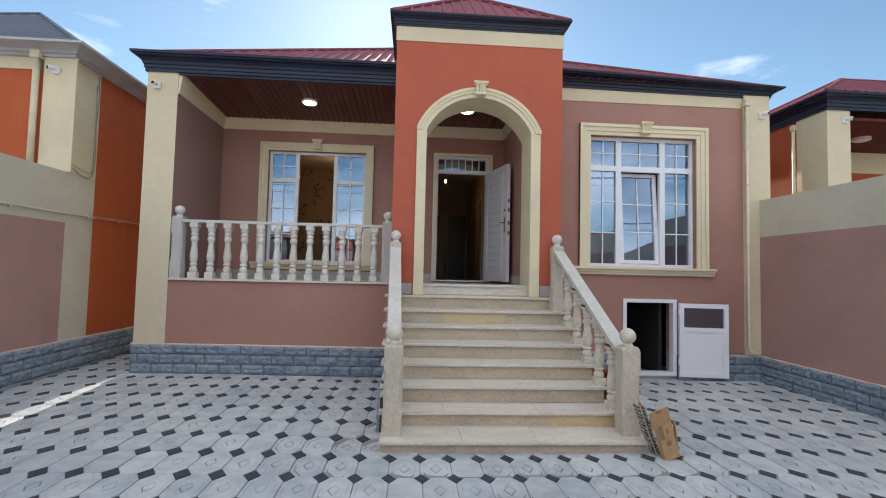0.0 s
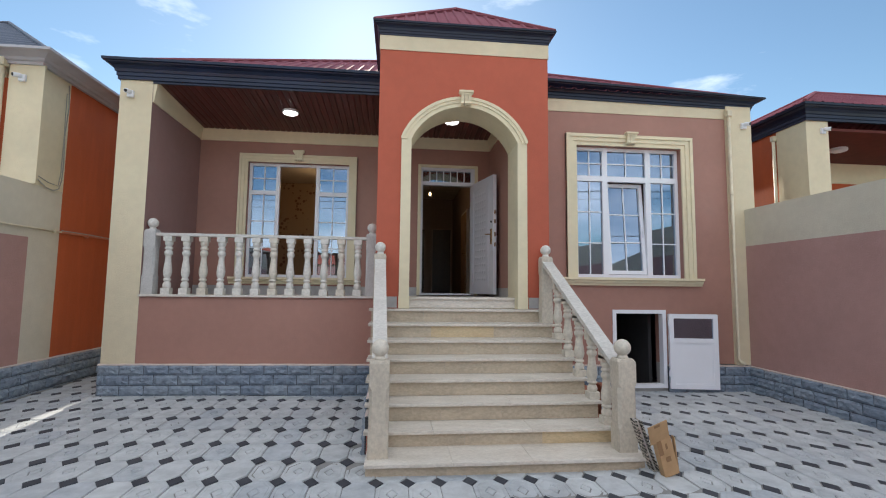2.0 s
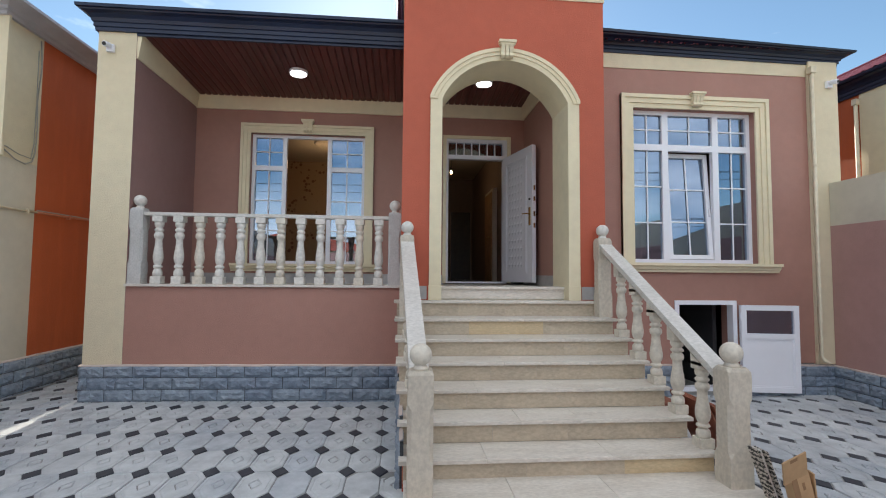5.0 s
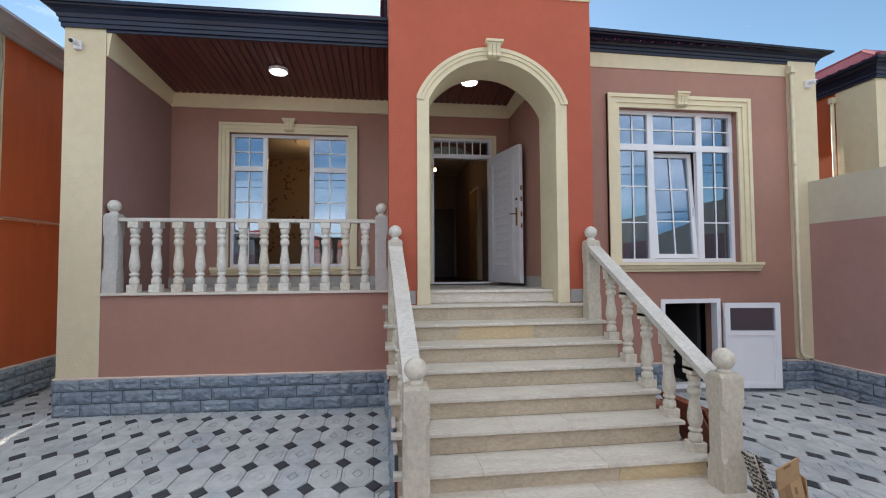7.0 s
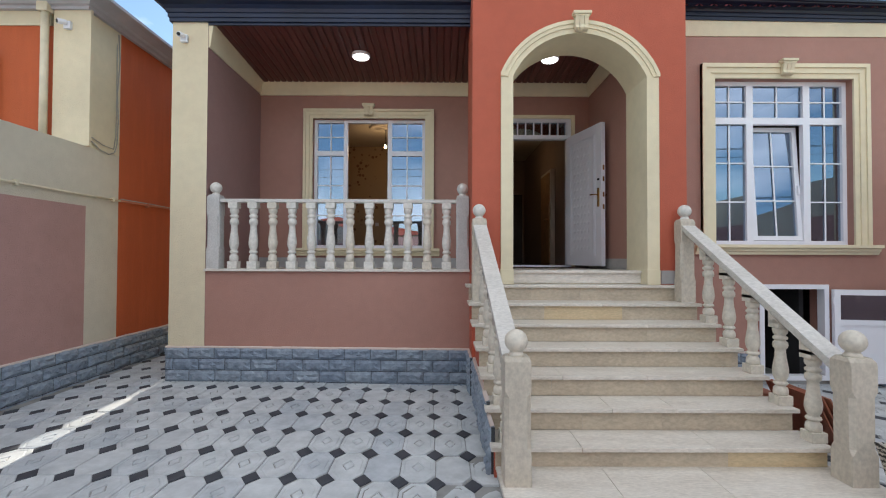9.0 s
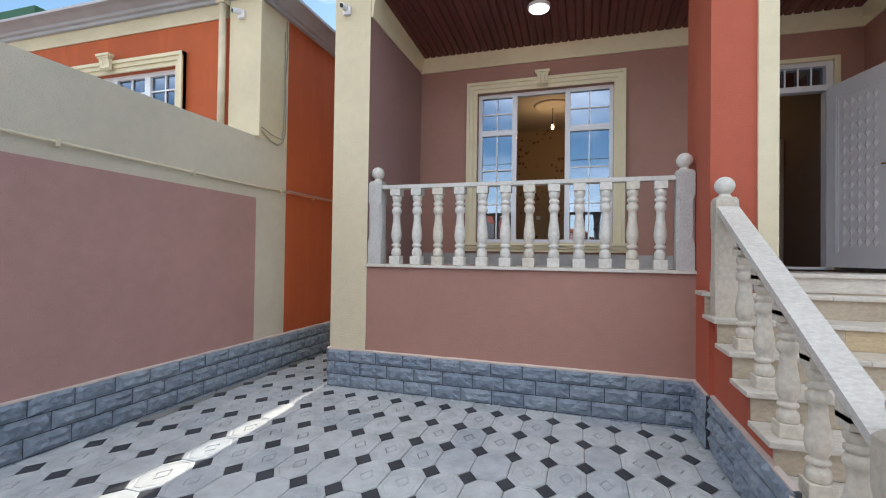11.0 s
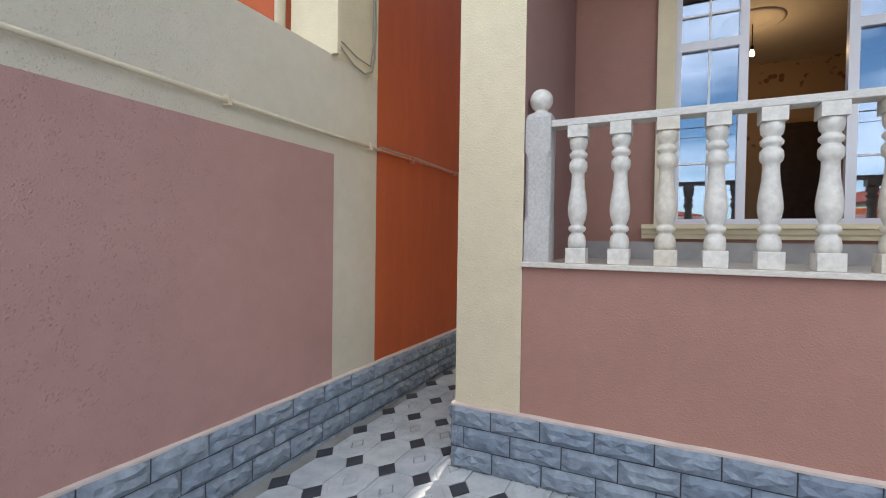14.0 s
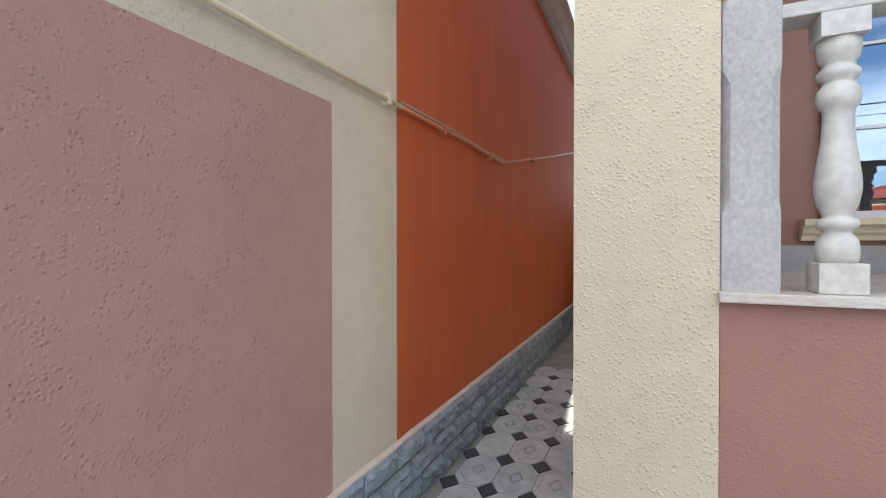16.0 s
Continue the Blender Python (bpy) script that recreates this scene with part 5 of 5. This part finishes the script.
plinth((HX1, YR - 0.032), (FR, YR - 0.032), 0.375, 0.36, "plinth_front_corner")
plinth((FR, YR - 0.05), (FR, 2.2), 0.36, 0.35, "plinth_fence_right")
plinth((FL, 2.2), (FL, 15.0), 0.455, 0.455, "plinth_fence_left")
plinth((TX0, YF), (TX0, 6.86), 0.415, 0.41, "plinth_tower")
plinth((SX0 - 0.025, 6.86), (SX0 - 0.025, 5.24), 0.41, 0.40, "plinth_stairs")
plinth((SX0 - 0.02, 5.23), (SX0 - 0.02, 4.93), 0.30, 0.30, "plinth_stairs_foot")

# ---- pavers ----
PX, PY = 0.2725, 0.457
GX, GY = -0.526, 7.06
SLANT = -0.03          # the courses run slightly askew to the house
HXD, HYD = 0.073, 0.103     # half diagonals of the dark lozenge
gap = 0.003


def oct_outline(shrink):
    hx, hy = PX / 2 - shrink, PY / 2 - shrink
    cx_, cy_ = HXD, HYD
    return [(-hx + cx_, -hy), (hx - cx_, -hy), (hx, -hy + cy_), (hx, hy - cy_), (hx - cx_, hy), (-hx + cx_, hy), (-hx, hy - cy_), (-hx, -hy + cy_)]


def oct_rings(plain_top=False):
    rings = [(oct_outline(gap), -0.05), (oct_outline(gap), -0.004), (oct_outline(gap + 0.004), 0.0)]
    if not plain_top:
        rings += [(oct_outline(0.026), 0.0), (oct_outline(0.030), -0.0035), (oct_outline(0.036), -0.0035), (oct_outline(0.042), 0.0)]
    return rings


LOZ = [(0.055, 0.092, 0.0), (0.051, 0.086, -0.0085), (0.041, 0.070, -0.0085), (0.037, 0.063, 0.0)]


def paver_geo(kind):
    """Vertices and faces of one slab about its centre: kind 0 moulded, 1 plain, 2 dark lozenge."""
    vs, fs = [], []

    def loop(pts):
        i = len(vs)
        vs.extend(pts)
        return list(range(i, i + len(pts)))

    def band(a, b):
        for i in range(len(a)):
            j = (i + 1) % len(a)
            fs.append((a[i], a[j], b[j], b[i]))
    if kind == 2:
        prev = None
        for k, z in ((1.0, -0.05), (1.0, -0.004), (0.93, 0.0)):
            hx, hy = (HXD - 0.004) * k, (HYD - 0.006) * k
            cur = loop([(-hx, 0, z), (0, -hy, z), (hx, 0, z), (0, hy, z)])
            if prev:
                band(prev, cur)
            prev = cur
        fs.append(tuple(prev))
        return vs, fs
    prev = None
    for pts, z in oct_rings(kind == 1):
        cur = loop([(x, y, z) for x, y in pts])
        if prev:
            band(prev, cur)
        prev = cur
    if kind == 1:
        fs.append(tuple(prev))
        return vs, fs
    # eight-point loops shrink to the moulded lozenge
    for hx, hy, z in LOZ:
        tgt = [(-0.05 * hx, -0.95 * hy), (0.05 * hx, -0.95 * hy), (0.95 * hx, -0.05 * hy), (0.95 * hx, 0.05 * hy), (0.05 * hx, 0.95 * hy), (-0.05 * hx, 0.95 * hy), (-0.95 * hx, 0.05 * hy), (-0.95 * hx, -0.05 * hy)]
        cur = loop([(x, y, z) for x, y in tgt])
        band(prev, cur)
        prev = cur
    fs.append(tuple(prev))
    return vs, fs


geo = [paver_geo(k) for k in range(3)]


def paver_mesh(k):
    me = bpy.data.meshes.new("paver")
    me.from_pydata([(x, y, z) for x, y, z in geo[k][0]], [], geo[k][1])
    me.materials.append(PAVER_B if k == 2 else PAVER)
    return me


paver_meshes = [paver_mesh(k) for k in range(3)]
bm = bmesh.new()
nx, ny = 56, 112
gridv = [[bm.verts.new((FL - 0.02 + (FR + 0.02 - FL) * i / nx, -5.0 + 22.3 * j / ny, 0)) for i in range(nx + 1)] for j in range(ny + 1)]
for row in gridv:
    for v in row:
        v.co.z = g(v.co.x, v.co.y) - 0.009
for j in range(ny):
    for i in range(nx):
        bm.faces.new((gridv[j][i], gridv[j][i + 1], gridv[j + 1][i + 1], gridv[j + 1][i]))
JOINTS = plain("sandy_joints", (0.26, 0.26, 0.25), 0.9, 0, 0.2, 4)
yard = structure("pavement", bm, JOINTS, "yard paved with grey octagonal slabs and dark lozenges", "pavement")
pv = random.Random(11)
spots = []
for i in range(-19, 26):
    for j in range(-26, 10):
        xo, yo = GX + PX * (i + 0.5), GY + PY * (j + 0.5)
        xb, yb = GX + PX * i, GY + PY * j
        xo, xb = xo + SLANT * (yo - GY), xb + SLANT * (yb - GY)
        for kind, x, y in ((0, xo, yo), (2, xb, yb)):
            if not (FL + 0.05 < x < FR - 0.05 and -4.8 < y < 11.7):
                continue
            if y > YF + 0.06 and x > XL - 0.02:
                continue
            if SX0 - 0.03 < x < SX1 + 0.03 and y > SY0 + 0.2:
                continue
            k = kind
            if kind == 0 and pv.random() < 0.22:
                k = 1
            spots.append((k, x, y))
near = sorted(spots, key=lambda s: math.hypot((s[1] + 3.4) * 0.8, s[2] - 5.4))
count = {0: 0, 2: 0}
vs, fs, mi = [], [], []
for k, x, y in near:
    c = 2 if k == 2 else 0
    rz, tx, ty = pv.uniform(-0.6, 0.6), pv.uniform(-0.5, 0.5), pv.uniform(-0.4, 0.4)
    z = g(x, y) + pv.uniform(-0.002, 0.002)
    m4 = pose(x, y, z, tx, ty, rz)
    if count[c] < 290:
        count[c] += 1
        ob = new("paver", paver_meshes[k])
        ob.matrix_basis = m4
        ob.parent = yard
    else:
        o = len(vs)
        vs.extend(tuple(m4 @ Vector(p)) for p in geo[k][0])
        fs.extend(tuple(o + q for q in f) for f in geo[k][1])
        mi.extend([1 if k == 2 else 0] * len(geo[k][1]))
me = bpy.data.meshes.new("far_pavers")
me.from_pydata(vs, [], fs)
me.materials.append(PAVER)
me.materials.append(PAVER_B)
me.polygons.foreach_set("material_index", mi)
fp = new("far_pavers", me)
fp.parent = yard
fp["kind"] = "stuff"
